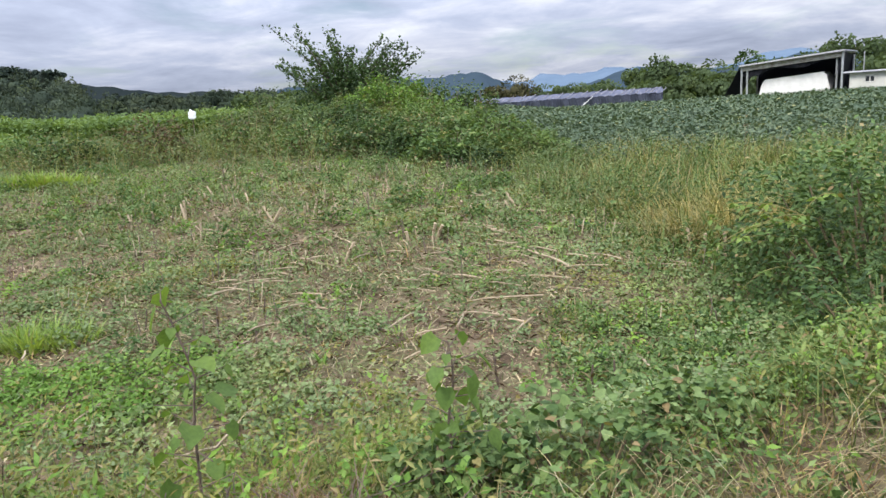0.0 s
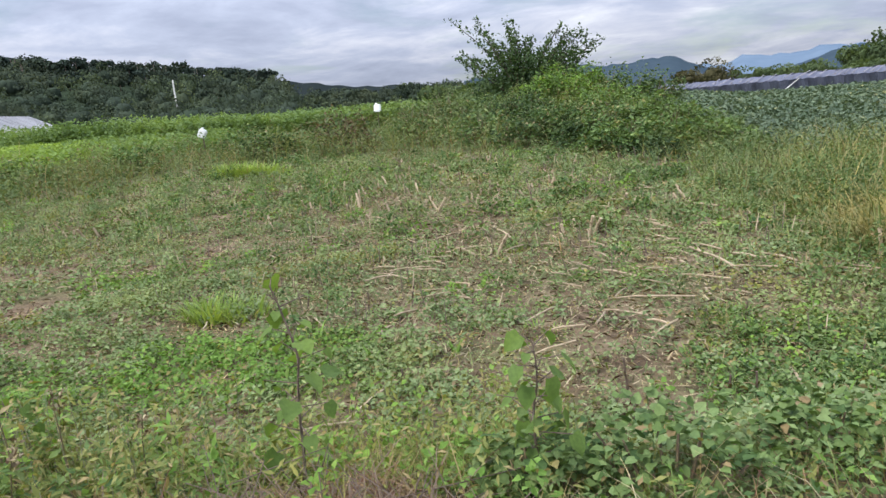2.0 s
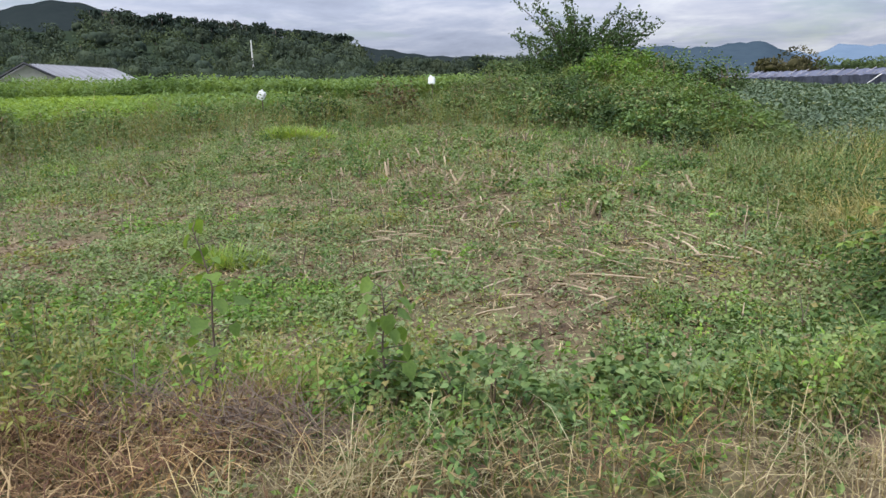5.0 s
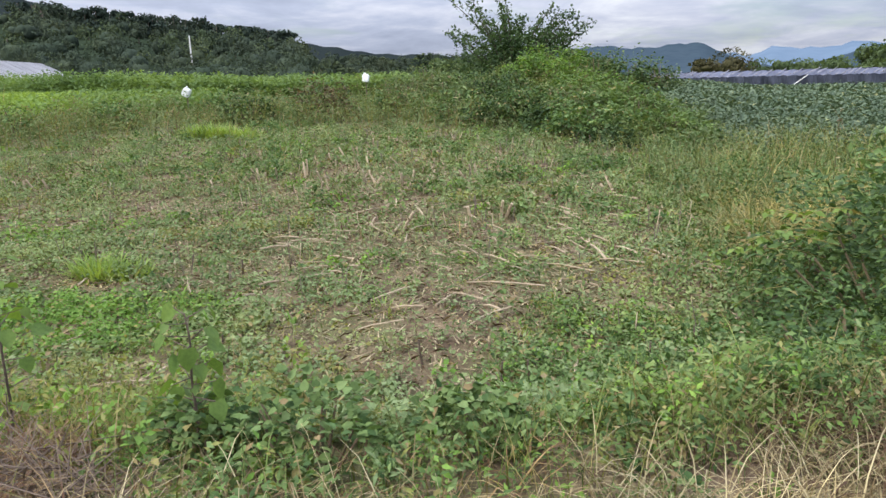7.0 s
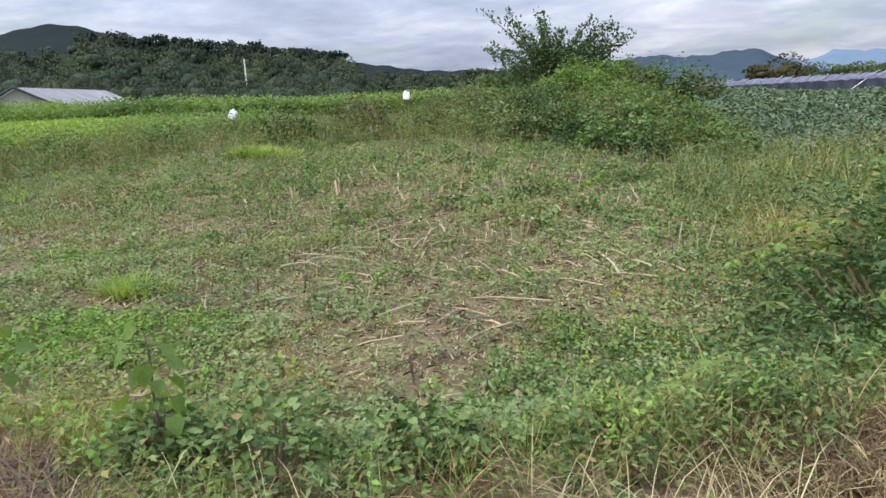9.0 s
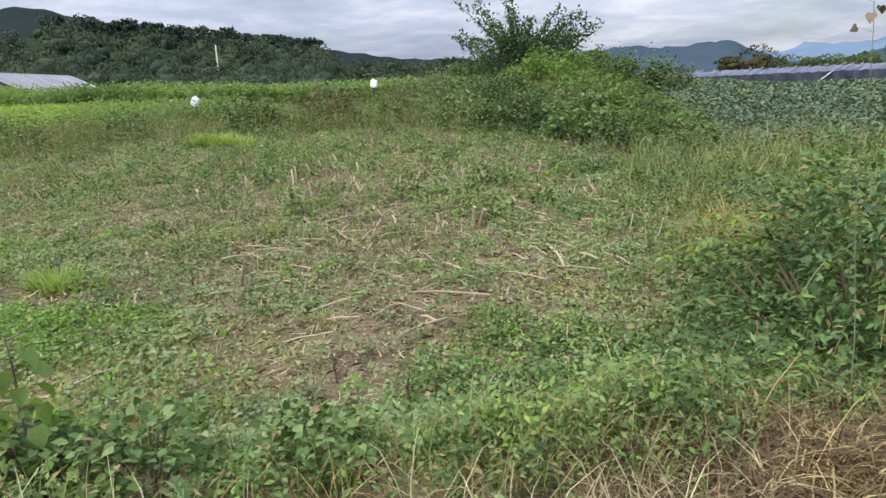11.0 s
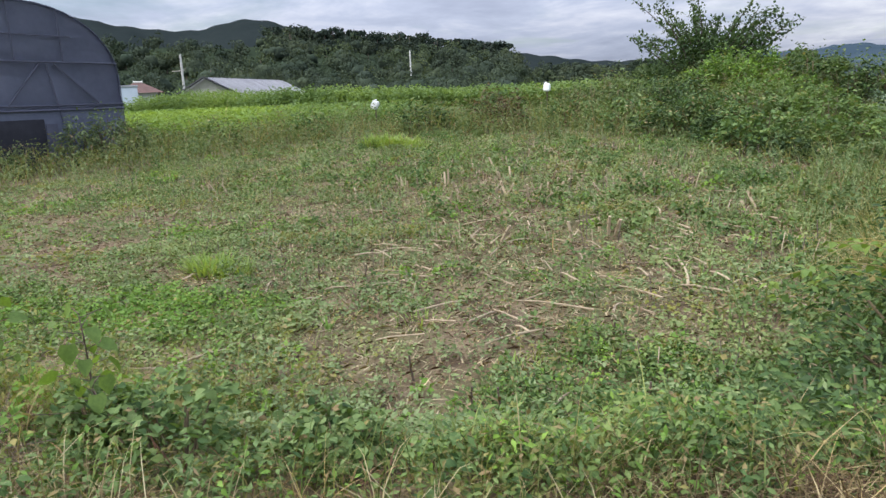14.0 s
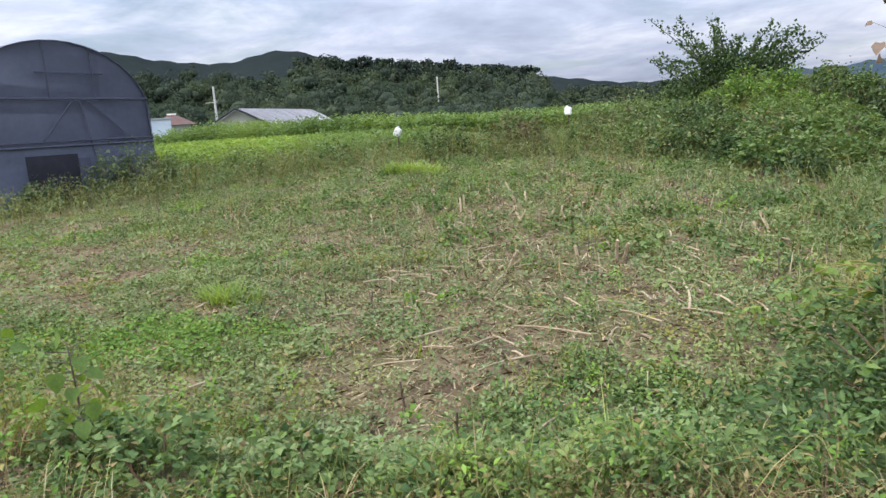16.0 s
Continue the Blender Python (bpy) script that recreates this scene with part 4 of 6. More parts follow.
# ---- crops and wild growth ----
def build_beans():
    """The blue-green bean field."""
    chunks = []
    def inside(x, y):
        left = 2.0 - 0.25 * (y - 16.5) * (y < 24) + (y >= 24) * (-1.9 - 0.22 * (y - 24))
        near = 15.6 + 0.12 * (x - 3)
        return (x > left + 0.4 * np.sin(y)) & (y > near) & (y < 59.5)
    for n, y0, y1, size, cnt in ((5000, 14.0, 24, 0.095, 14), (5000, 24, 40, 0.135, 9), (5000, 40, 60, 0.19, 6)):
        x, y = scatter(n * 3, -16, 44, y0, y1, lambda a, b: inside(a, b) * (np.abs(a) < b * 0.85 + 4) * (0.25 + 0.75 * (np.abs(np.sin((a * 0.94 + b * 0.34) * 2.2)) > 0.3)))
        base = on_land(x, y)
        h = rng.uniform(0.34, 0.60, len(x)) * (1 + 0.12 * waves(x, y, 0.8, 3.0))
        chunks.append((leafy(base, h, cnt, size, np.full(len(x), 0.32), LEAF2, 0.40, 0.4, 1.2), M_BEAN))
    tagged(joined("bean_plants", chunks), "dense blue-green bean plants in a field", "crop", kind="stuff")


def build_crops():
    """Tall crops and a lime-green field beyond the weed belt."""
    chunks = []
    # lime field beside the greenhouse
    n = 24000
    az, r = radians(1) * (69 - 32 * rng.uniform(0, 1, n) ** 1.6), np.sqrt(rng.uniform(26 ** 2, 60 ** 2, n))
    x, y = -np.sin(az) * r, np.cos(az) * r
    ok = (past_plot(x, y) > 4.5) & ~((x < -19.5) & (y < 14.0))
    lime = ok & (np.degrees(az) > 48 + rng.normal(0, 2, n))
    x2, y2 = x[ok & ~lime], y[ok & ~lime]
    base = on_land(x[lime], y[lime])
    chunks.append((leafy(base, rng.uniform(0.8, 0.95, len(base)), 3, 0.17, np.full(len(base), 0.32), LEAF2, 0.6, 0.4, 0.9), M_LIME))
    base2 = on_land(x2, y2)
    chunks.append((leafy(base2, rng.uniform(0.6, 1.05, len(base2)) * (1 + 0.25 * waves(x2, y2, 0.5, 2.0)), 4, 0.17, np.full(len(base2), 0.32), LEAF2, 0.4, 0.5, 0.9), M_CROP))
    # taller dark crop, its front edge nearer towards the mound
    n = 9500
    az = radians(1) * rng.uniform(14, 66, n)
    near = np.interp(np.degrees(az), [14, 26, 40, 50, 55, 60, 66], [33, 34, 38, 44, 50, 54, 60])
    r = near + rng.uniform(0, 1, n) ** 2.0 * 15
    x, y = -np.sin(az) * r, np.cos(az) * r
    base = on_land(x, y)
    top = np.interp(np.degrees(az), [14, 26, 34, 44, 50, 55, 60, 66], [1.1, 1.3, 1.4, 1.55, 1.75, 1.95, 1.8, 1.0])
    chunks.append((leafy(base, top * rng.uniform(0.6, 1.15, n) * (1 + 0.16 * waves(x, y, 0.35, 1.0)), 9, 0.19, np.full(n, 0.42), LEAF2, 0.45, 0.5, 0.9), M_CROP))
    tagged(joined("field_crops", chunks), "tall green crop rows and lime-green low crop", "crop", kind="stuff")


def build_belt():
    """The belt of rank weeds round the plot, and the growth over the mound."""
    chunks = []
    x, y = scatter(13000, -30, 4, 0, 36, lambda a, b: ((past_plot(a, b) > 0.1) & (past_plot(a, b) < 8.5) & (b > 4.0) & ~((a < -20.6) & (b < 13.2)) & (b - 0.55 * a > 6) & (a < 0.2 + rng.normal(0, 0.3, a.shape))) * 1.0)
    d = past_plot(x, y)
    h = (0.42 + 0.50 * smooth(d, 0.1, 0.9)) * (1 + 0.35 * waves(x, y, 0.9, 2.0)) * rng.uniform(0.7, 1.25, len(x)) * np.where(x < -14, 0.85, 1.05) * (1 - 0.5 * smooth(x, -4, -0.5))
    base = on_land(x, y)
    kind = waves(x, y, 0.55, 4.0) + rng.normal(0, 0.3, len(x))
    h = h * (0.62 + 0.55 * smooth(waves(x, y, 1.7, 5.0), -0.3, 0.5))
    for sel, mat, shp, size in ((kind < -0.35, M_DULL, LEAF2, 0.080), ((kind >= -0.35) & (kind < 0.55), M_BELT, LEAF2, 0.080), (kind >= 0.55, M_PALE, NARROW, 0.09)):
        chunks.append((leafy(base[sel], h[sel], 25, size, np.full(sel.sum(), 0.30), shp, 0.15, 0.6), mat))
    # dull seed heads and straw above the weeds
    s = rng.uniform(0, 1, len(x)) < 0.2
    chunks.append((blades(base[s], h[s] * rng.uniform(1.0, 1.5, s.sum()), rng.uniform(0, 6.28, s.sum()), rng.uniform(0, 0.3, s.sum()), np.full(s.sum(), 0.011), 0.35), M_DRY))
    for m in (M_OLIVE, M_PALE):
        s = rng.uniform(0, 1, len(x)) < 0.6
        off = np.stack([rng.normal(0, 0.2, s.sum()), rng.normal(0, 0.2, s.sum()), np.zeros(s.sum())], -1)
        chunks.append((blades(base[s] + off, h[s] * rng.uniform(0.9, 1.35, s.sum()), rng.uniform(0, 6.28, s.sum()), rng.uniform(0.1, 0.6, s.sum()), np.full(s.sum(), 0.010), 0.6), m))
    s = rng.uniform(0, 1, len(x)) < 0.3
    chunks.append((blades(base[s], h[s] * rng.uniform(0.9, 1.4, s.sum()), rng.uniform(0, 6.28, s.sum()), rng.uniform(0, 0.4, s.sum()), np.full(s.sum(), 0.011), 0.5), M_OLIVE))
    tagged(joined("weed_belt", chunks), "rank green weeds and grasses round the plot", "weeds", kind="stuff")
    # the mound's heaps of vines and shrubs, with dark gaps between them
    chunks = []
    x, y = scatter(3600, -10, 5, 13, 32, lambda a, b: (mound(a, b) > 0.07) * 1.0)
    base = on_land(x, y)
    # low leaves in the dark colour paint the shade of the gaps
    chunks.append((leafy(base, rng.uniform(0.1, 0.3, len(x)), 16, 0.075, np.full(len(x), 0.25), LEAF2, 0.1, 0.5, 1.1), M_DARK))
    x, y = scatter(560, -9.5, 4, 14, 31, lambda a, b: (mound(a, b) > 0.09) * 0.9)
    for hx, hy in zip(x, y):
        m = float(mound(hx, hy))
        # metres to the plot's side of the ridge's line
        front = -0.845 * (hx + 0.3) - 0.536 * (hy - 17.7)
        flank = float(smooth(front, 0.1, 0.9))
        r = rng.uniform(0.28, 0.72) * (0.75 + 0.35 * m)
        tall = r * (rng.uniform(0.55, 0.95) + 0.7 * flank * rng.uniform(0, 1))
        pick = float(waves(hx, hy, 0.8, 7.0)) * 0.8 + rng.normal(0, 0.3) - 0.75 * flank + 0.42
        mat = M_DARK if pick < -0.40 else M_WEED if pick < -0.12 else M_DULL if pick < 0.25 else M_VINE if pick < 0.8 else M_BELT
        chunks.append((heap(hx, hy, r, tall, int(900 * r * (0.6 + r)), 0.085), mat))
    tagged(joined("mound_growth", chunks), "mound overgrown with vines and weeds", "weeds", kind="stuff")


def heap(x, y, r, h, n, size):
    """Leaves over one lumpy heap of vine, thick outside and open at the foot."""
    a, u = rng.uniform(0, 2 * np.pi, n), rng.uniform(0, 1, n)
    el = np.arcsin(u ** 0.7)
    ph = rng.uniform(0, 6.28)
    k = rng.uniform(0.55, 1.0, n) ** 0.4 * (1 + 0.25 * np.sin(a * 3 + 4 * el + ph) + 0.12 * np.sin(a * 7 - el * 5 + ph))
    px, py = x + np.cos(a) * np.cos(el) ** 0.7 * r * k, y + np.sin(a) * np.cos(el) ** 0.7 * r * k
    p = np.stack([px, py, land(px, py) + h * np.sin(el) * k + 0.05], -1)
    fr = turned(a - np.pi / 2 + rng.normal(0, 0.6, n), el * 0.25 + rng.normal(-0.2, 0.4, n), rng.normal(0, 0.45, n))
    return placed(LEAF2, p, fr, size * rng.uniform(0.55, 1.3, n), 1.15)


def round_shrub(name, x, y, rx, ry, h, n, size, mats, label, shape=LEAF, twigs=30, z=None):
    """A dense weed bush: many stalks from the ground, leaves thickest near the outside."""
    z = float(land(x, y)) if z is None else z
    root = empty(name, Matrix.Translation((x, y, z)), label, "bush")
    a = rng.uniform(0, 2 * np.pi, twigs)
    rr = np.sqrt(rng.uniform(0, 1, twigs))
    tops = np.stack([np.cos(a) * rr * rx, np.sin(a) * rr * ry, h * (1 - 0.55 * rr ** 2) * rng.uniform(0.8, 1.1, twigs)], -1)
    foot = tops * np.array([0.45, 0.45, 0]) - np.array([0, 0, 0.05])
    v, f = stems(foot, tops, 0.008 + 0.006 * h)
    st = mesh_object("stalk_mass", v, f, [M_STEM])
    st.parent = root
    tagged(st, kind="stuff")
    a = rng.uniform(0, 2 * np.pi, n)
    u = rng.uniform(0, 1, n)
    el = np.arcsin(u ** 0.8)
    k = rng.uniform(0.5, 1.0, n) ** 0.45 * (1 + 0.22 * np.sin(a * 3 + 1.7 * el * 3 + x) + 0.14 * np.sin(a * 7 - el * 5))
    p = np.stack([np.cos(a) * np.cos(el) ** 0.7 * rx * k, np.sin(a) * np.cos(el) ** 0.7 * ry * k, h * np.sin(el) * k + 0.03], -1)
    fr = turned(a - np.pi / 2 + rng.normal(0, 0.7, n), el * 0.25 + rng.normal(-0.15, 0.45, n), rng.normal(0, 0.5, n))
    share = np.cumsum([w for _, w in mats]) / sum(w for _, w in mats)
    pick = np.searchsorted(share, rng.uniform(0, 1, n))
    for i, (m, _) in enumerate(mats):
        s = pick == i
        v, f = placed(shape, p[s], fr[s], size * rng.uniform(0.6, 1.3, s.sum()))
        mesh_object("foliage", v, f, [m]).parent = root
    return root


def big_shrub():
    """The tall many-stemmed shrub on the mound."""
    x, y = -6.9, 29.0
    z = float(land(x, y))
    root = empty("tall_shrub", Matrix.Translation((x, y, z)), "tall many-stemmed shrub with dark leaves on the mound", "shrub")
    bm = bmesh.new()
    pts = []
    for k in range(46):
        side = rng.uniform(-1, 1)
        dep = rng.uniform(-1, 1)
        reach = 3.1 * side
        high = (4.05 - 0.45 * (side + 0.15) ** 2 * 2.2 - (0.75 if 0.02 < side < 0.35 else 0.0)) * rng.uniform(0.70, 1.0)
        if k == 0:
            reach, high, dep = -3.0, 4.35, 0.0
        if k == 1:
            reach, high, dep = -2.2, 4.3, 0.2
        if k in (2, 3, 4):
            reach, high, dep = 2.0 + 0.25 * k, 3.7 - 0.2 * k, 0.1
        bow = 0.72 + 0.25 * abs(side)
        line = [Vector((reach * t ** 1.35 + 0.16 * t * math.sin(5 * t + 2.3 * k), dep * 1.3 * t + 0.2 * t * math.sin(4 * t + k), high * (t ** bow))) for t in np.linspace(0.02, 1, 9)]
        tube(bm, line, 0.05, 0.008, 5)
        for i, t in enumerate(np.linspace(0.18, 1.0, 190)):
            j = t * 8
            a, b = line[int(min(j, 7))], line[int(min(j, 7)) + 1]
            q = a.lerp(b, j - int(min(j, 7)))
            wide = (0.20 * (1 - t) + 0.055) * (1.25 + 0.75 * math.sin(34 * t + 3 * k))
            pts.append((q.x + np.clip(rng.normal(0, wide), -2 * wide, 2 * wide), q.y + rng.normal(0, wide), q.z + rng.normal(0, wide * 0.8)))
    part("stem", bm, M_BARK, root)
    p = np.array(pts)
    p = p[p[:, 2] > 0.5]
    low = np.clip(rng.normal(0, 1, (4600, 3)), -1.7, 1.7) * np.array([1.25, 0.8, 0.55]) + np.array([0, 0, 1.45])
    p = np.concatenate([p, low[low[:, 2] > 0.2]])
    n = len(p)
    v, f = placed(LEAF, p, turned(rng.uniform(0, 6.28, n), rng.normal(0.55, 0.55, n), rng.normal(0, 0.6, n)), 0.14 * rng.uniform(0.6, 1.3, n))
    mesh_object("foliage", v, f, [M_SHRUB]).parent = root


# bare strips of soil and litter on the plot, and beds of bright young growth: x, y, half-widths, weight
SOIL_SPOTS = ((-2.45, 6.7, 1.3, 0.55, 1.0), (-0.1, 6.2, 0.9, 0.5, 0.9), (-0.3, 4.6, 0.7, 0.35, 0.9), (-2.4, 5.6, 0.6, 0.2, 0.7), (-4.6, 5.25, 0.9, 0.25, 0.9), (-0.1, 8.0, 0.7, 0.6, 0.7),
              (0.67, 4.35, 0.35, 0.25, 0.8), (-0.85, 5.3, 0.8, 0.35, 0.9), (-2.7, 8.2, 1.3, 0.8, 0.8), (-1.4, 3.95, 0.3, 0.2, 0.8), (-6.3, 9.3, 1.7, 0.5, 0.8), (-11.0, 6.3, 1.8, 0.5, 0.8),
              (-5.5, 4.4, 0.8, 0.25, 0.8), (-2.9, 9.8, 1.4, 0.7, 0.8), (-5.6, 12.3, 1.3, 0.7, 0.9), (-5.0, 10.7, 1.2, 0.5, 0.9), (-8.3, 11.6, 1.8, 0.5, 0.7), (-9.6, 14.2, 2.0, 0.5, 0.6))
BRIGHT_SPOTS = ((-2.2, 4.15, 1.0, 0.42, 1.0), (-3.1, 4.15, 1.1, 0.5, 1.0), (-3.8, 4.75, 1.0, 0.35, 0.9), (-2.9, 5.05, 0.5, 0.25, 0.8), (-5.6, 3.5, 1.5, 0.7, 0.9), (-14.5, 6.4, 3.2, 0.9, 0.8),
                (0.3, 11.0, 0.6, 0.5, 0.7), (-10.0, 17.0, 2.5, 1.0, 0.6), (-7.5, 6.6, 1.6, 0.6, 0.6))


def spread_of(x, y, spots_):
    return sum(w * np.exp(-(((x - a) / rx) ** 2 + ((y - b) / ry) ** 2)) for a, b, rx, ry, w in spots_)


def soil_share(x, y):
    """1 where bare soil and litter show, 0 where growth is thick."""
    c = 1.15 * spread_of(x, y, SOIL_SPOTS) - 0.8 * spread_of(x, y, BRIGHT_SPOTS) + 0.55 - 0.25 * smooth(y, 12, 15)
    return np.clip(c + 0.6 * waves(x, y, 1.5, 3.0) + 0.5 * waves(x, y, 3.7, 1.0) + 0.25 * waves(x, y, 7.9, 2.0), 0, 1)


def in_plot(x, y):
    return (past_plot(x, y) < 0.5) & (verge(x, y) > 0.35)


def build_cover():
    """Low leafy ground cover over the plot."""
    chunks = []
    for n, x0, x1, y0, y1, size, cnt in ((27000, -7.0, 3.2, 2.0, 8.0, 0.043, 8), (6000, -21, -7.0, 2.0, 8.0, 0.070, 7), (25000, -17, 3.2, 8.0, 13.0, 0.050, 7), (18000, -21, 3.2, 13.0, 24.0, 0.072, 7)):
        x, y = scatter(n, x0, x1, y0, y1, lambda a, b: in_plot(a, b) * (np.abs(a - 0.5) < 5 + b * 1.9) * (1 - 0.93 * soil_share(a, b)) * (0.25 + 0.75 * smooth(waves(a, b, 5.1, 2.0) + 0.5 * waves(a, b, 8.7, 4.0) + 0.45 * waves(a, b, 0.7, 3.0), -0.6, 0.2)))
        base = on_land(x, y)
        bright = spread_of(x, y, BRIGHT_SPOTS)
        h = rng.uniform(0.03, 0.13, len(x)) * (1 + 1.1 * smooth(waves(x, y, 0.8, 5.0), 0.0, 0.8)) * (1 + 0.03 * (y - y0))
        patch = waves(x, y, 1.1, 8.0) + rng.normal(0, 0.32, len(x)) + 0.85 * bright
        for sel, mat in ((patch < -0.6, M_OLIVE), ((patch >= -0.6) & (patch < 0.35), M_PALE), ((patch >= 0.35) & (patch < 0.92), M_COVER), (patch >= 0.92, M_BRIGHT)):
            chunks.append((leafy(base[sel], h[sel], cnt, size, np.full(sel.sum(), size * 2.0), LEAF2, 0.1, 0.35, 1.0), mat))
    # creeping grass matted over the soil
    for n, x0, y0, y1, ln, w in ((15000, -7, 2.6, 8.0, 0.10, 0.0028), (12000, -16, 8.0, 15.0, 0.16, 0.0055)):
        x, y = scatter(n, x0, 3, y0, y1, lambda a, b: in_plot(a, b) * (1 - 0.9 * soil_share(a, b)))
        k = len(x)
        pick = waves(x, y, 1.3, 2.7) + rng.normal(0, 0.4, k)
        for s, m in ((pick < 0.1, M_PALE), (pick >= 0.1, M_OLIVE)):
            chunks.append((blades(on_land(x[s], y[s], 0.02), ln * rng.uniform(0.5, 1.6, s.sum()), rng.normal(0.4, 1.3, s.sum()), rng.uniform(0.5, 1.3, s.sum()), np.full(s.sum(), w), 0.35), m))
    tagged(joined("ground_cover", chunks), "low leafy weeds spreading over the plot", "weeds", kind="stuff")
    # loose straw
    chunks = []
    for n, y0, y1, ln in ((36000, 3.0, 9.5, 0.11), (30000, 9.5, 20.0, 0.2)):
        x, y = scatter(n, -19, 3, y0, y1, lambda a, b: in_plot(a, b) * (0.25 + 0.75 * soil_share(a, b)))
        k = len(x)
        base = on_land(x, y, 0.012) + np.stack([0 * x, 0 * x, rng.uniform(0, 0.03, k)], -1)
        chunks.append((blades(base, ln * rng.uniform(0.4, 1.6, k), rng.normal(0.6, 1.0, k), rng.uniform(1.3, 1.62, k), rng.uniform(0.002, 0.006, k) * (1 + 0.1 * (y - 3)), 0.1), M_LITTER))
    x, y = scatter(16000, -14, 3, 3.5, 15.0, lambda a, b: in_plot(a, b) * (0.15 + 0.85 * soil_share(a, b)))
    k = len(x)
    chunks.append((placed(LEAF2, on_land(x, y, 0.015), turned(rng.uniform(0, 6.28, k), rng.normal(0.05, 0.25, k), rng.normal(0, 0.4, k)), rng.uniform(0.02, 0.06, k)), M_RED))
    chunks.append((placed(LEAF2, on_land(x, y, 0.02), turned(rng.uniform(0, 6.28, k), rng.normal(0.05, 0.2, k), rng.normal(0, 0.4, k)), rng.uniform(0.05, 0.13, k), 0.08), M_DRY))
    for m, n, s0, s1 in ((M_LITTER, 16000, 0.012, 0.035), (M_PALE, 22000, 0.014, 0.034), (M_RED, 12000, 0.012, 0.03)):
        x, y = scatter(n, -6, 3, 4.0, 10.0, lambda a, b: in_plot(a, b) * (0.2 + 0.8 * soil_share(a, b)))
        k = len(x)
        chunks.append((placed(LEAF2, on_land(x, y, 0.012), turned(rng.uniform(0, 6.28, k), rng.normal(0.05, 0.3, k), rng.normal(0, 0.4, k)), rng.uniform(s0, s1, k), 0.8), m))
    tagged(joined("straw_litter", chunks), "pale broken straw scattered on soil", "litter", kind="stuff")
    # grass and thin weeds through the plot, thicker at its rim
    chunks = []
    for n, y0, y1, w, ln in ((5000, 3.0, 8.0, 0.004, 0.13), (9000, 8.0, 14.0, 0.007, 0.20), (9000, 14.0, 23.0, 0.011, 0.26)):
        x, y = scatter(n, -20, 3, y0, y1, lambda a, b: in_plot(a, b) * (0.15 + 0.85 * smooth(waves(a, b, 0.9, 6.0), 0.0, 0.5)) * (1 - 0.6 * soil_share(a, b)))
        k = len(x)
        chunks.append((blades(on_land(x, y), ln * rng.uniform(0.5, 1.6, k), rng.uniform(0, 6.28, k), rng.uniform(0.05, 0.6, k), np.full(k, w), 0.5), M_GRASS))
        t = rng.uniform(0, 1, k) < 0.42
        chunks.append((leafy(on_land(x[t], y[t]), rng.uniform(0.12, 0.36, t.sum()), 15, 0.040 + 0.003 * y0, np.full(t.sum(), 0.12), NARROW, 0.15, 0.8, 0.9), M_PALE))
        t = (rng.uniform(0, 1, k) < 0.35) & (waves(x, y, 1.6, 7.7) > 0.2)
        chunks.append((blades(on_land(x[t], y[t]), ln * rng.uniform(0.6, 1.8, t.sum()), rng.uniform(0, 6.28, t.sum()), rng.uniform(0.05, 0.5, t.sum()), np.full(t.sum(), w * 1.1), 0.5), M_DEAD))
    # ranker clumps, standing dead weeds and bright patches
    for m, n, seed, size, h0, h1, shp in ((M_WEED, 1500, 2.1, 0.050, 0.12, 0.38, LEAF2), (M_BRIGHT, 800, 5.3, 0.048, 0.06, 0.2, LEAF2), (M_COVER, 900, 3.7, 0.055, 0.08, 0.22, LEAF2), (M_DULL, 1700, 8.9, 0.060, 0.15, 0.42, NARROW), (M_RED, 900, 0.6, 0.045, 0.10, 0.34, NARROW)):
        x, y = scatter(n * 5, -20, 3, 4.2, 22, lambda a, b: in_plot(a, b) * (np.abs(a - 0.5) < 4 + b * 1.3) * smooth(waves(a, b, 2.6, seed) + 0.6 * waves(a, b, 0.7, seed + 1), 0.35, 0.8) * np.clip((b - 2) / 9, 0.15, 1))
        k = min(len(x), n)
        x, y = x[:k], y[:k]
        for s, grow in ((y < 9.5, 1.0), (y >= 9.5, 1.45)):
            chunks.append((leafy(on_land(x[s], y[s]), rng.uniform(h0, h1, s.sum()) * (0.4 + 0.6 * grow), 26, size * grow, np.full(s.sum(), 0.13 * grow), shp, 0.1, 0.6), m))
    tagged(joined("plot_grass", chunks), "thin green grass and weeds on the plot", "grass", kind="stuff")


def build_stubble():
    """Thin dark stalks of dead weeds standing about the plot."""
    x, y = scatter(5200, -18, 2, 5.5, 19, lambda a, b: in_plot(a, b) * (0.12 + 0.88 * smooth(waves(a, b, 1.9, 4.4), 0.1, 0.6)) * 0.5)
    k = len(x)
    a = on_land(x, y, -0.03)
    h = rng.uniform(0.08, 0.34, k)
    b = a + np.stack([rng.normal(0, 0.05, k), rng.normal(0, 0.05, k), h], -1)
    chunks = [(stems(a, b, 0.003 + 0.0006 * y), M_DARKSTUB)]
    s = rng.uniform(0, 1, k) < 0.3
    chunks.append((stems(a[s] + np.array([0.1, 0.05, 0]), b[s] + np.array([0.14, 0.05, -0.03]), 0.004 + 0.0006 * y[s]), M_STUB))
    tagged(joined("dead_stalks", chunks), "thin dark dead weed stalks standing on the plot", "stubble", kind="stuff")


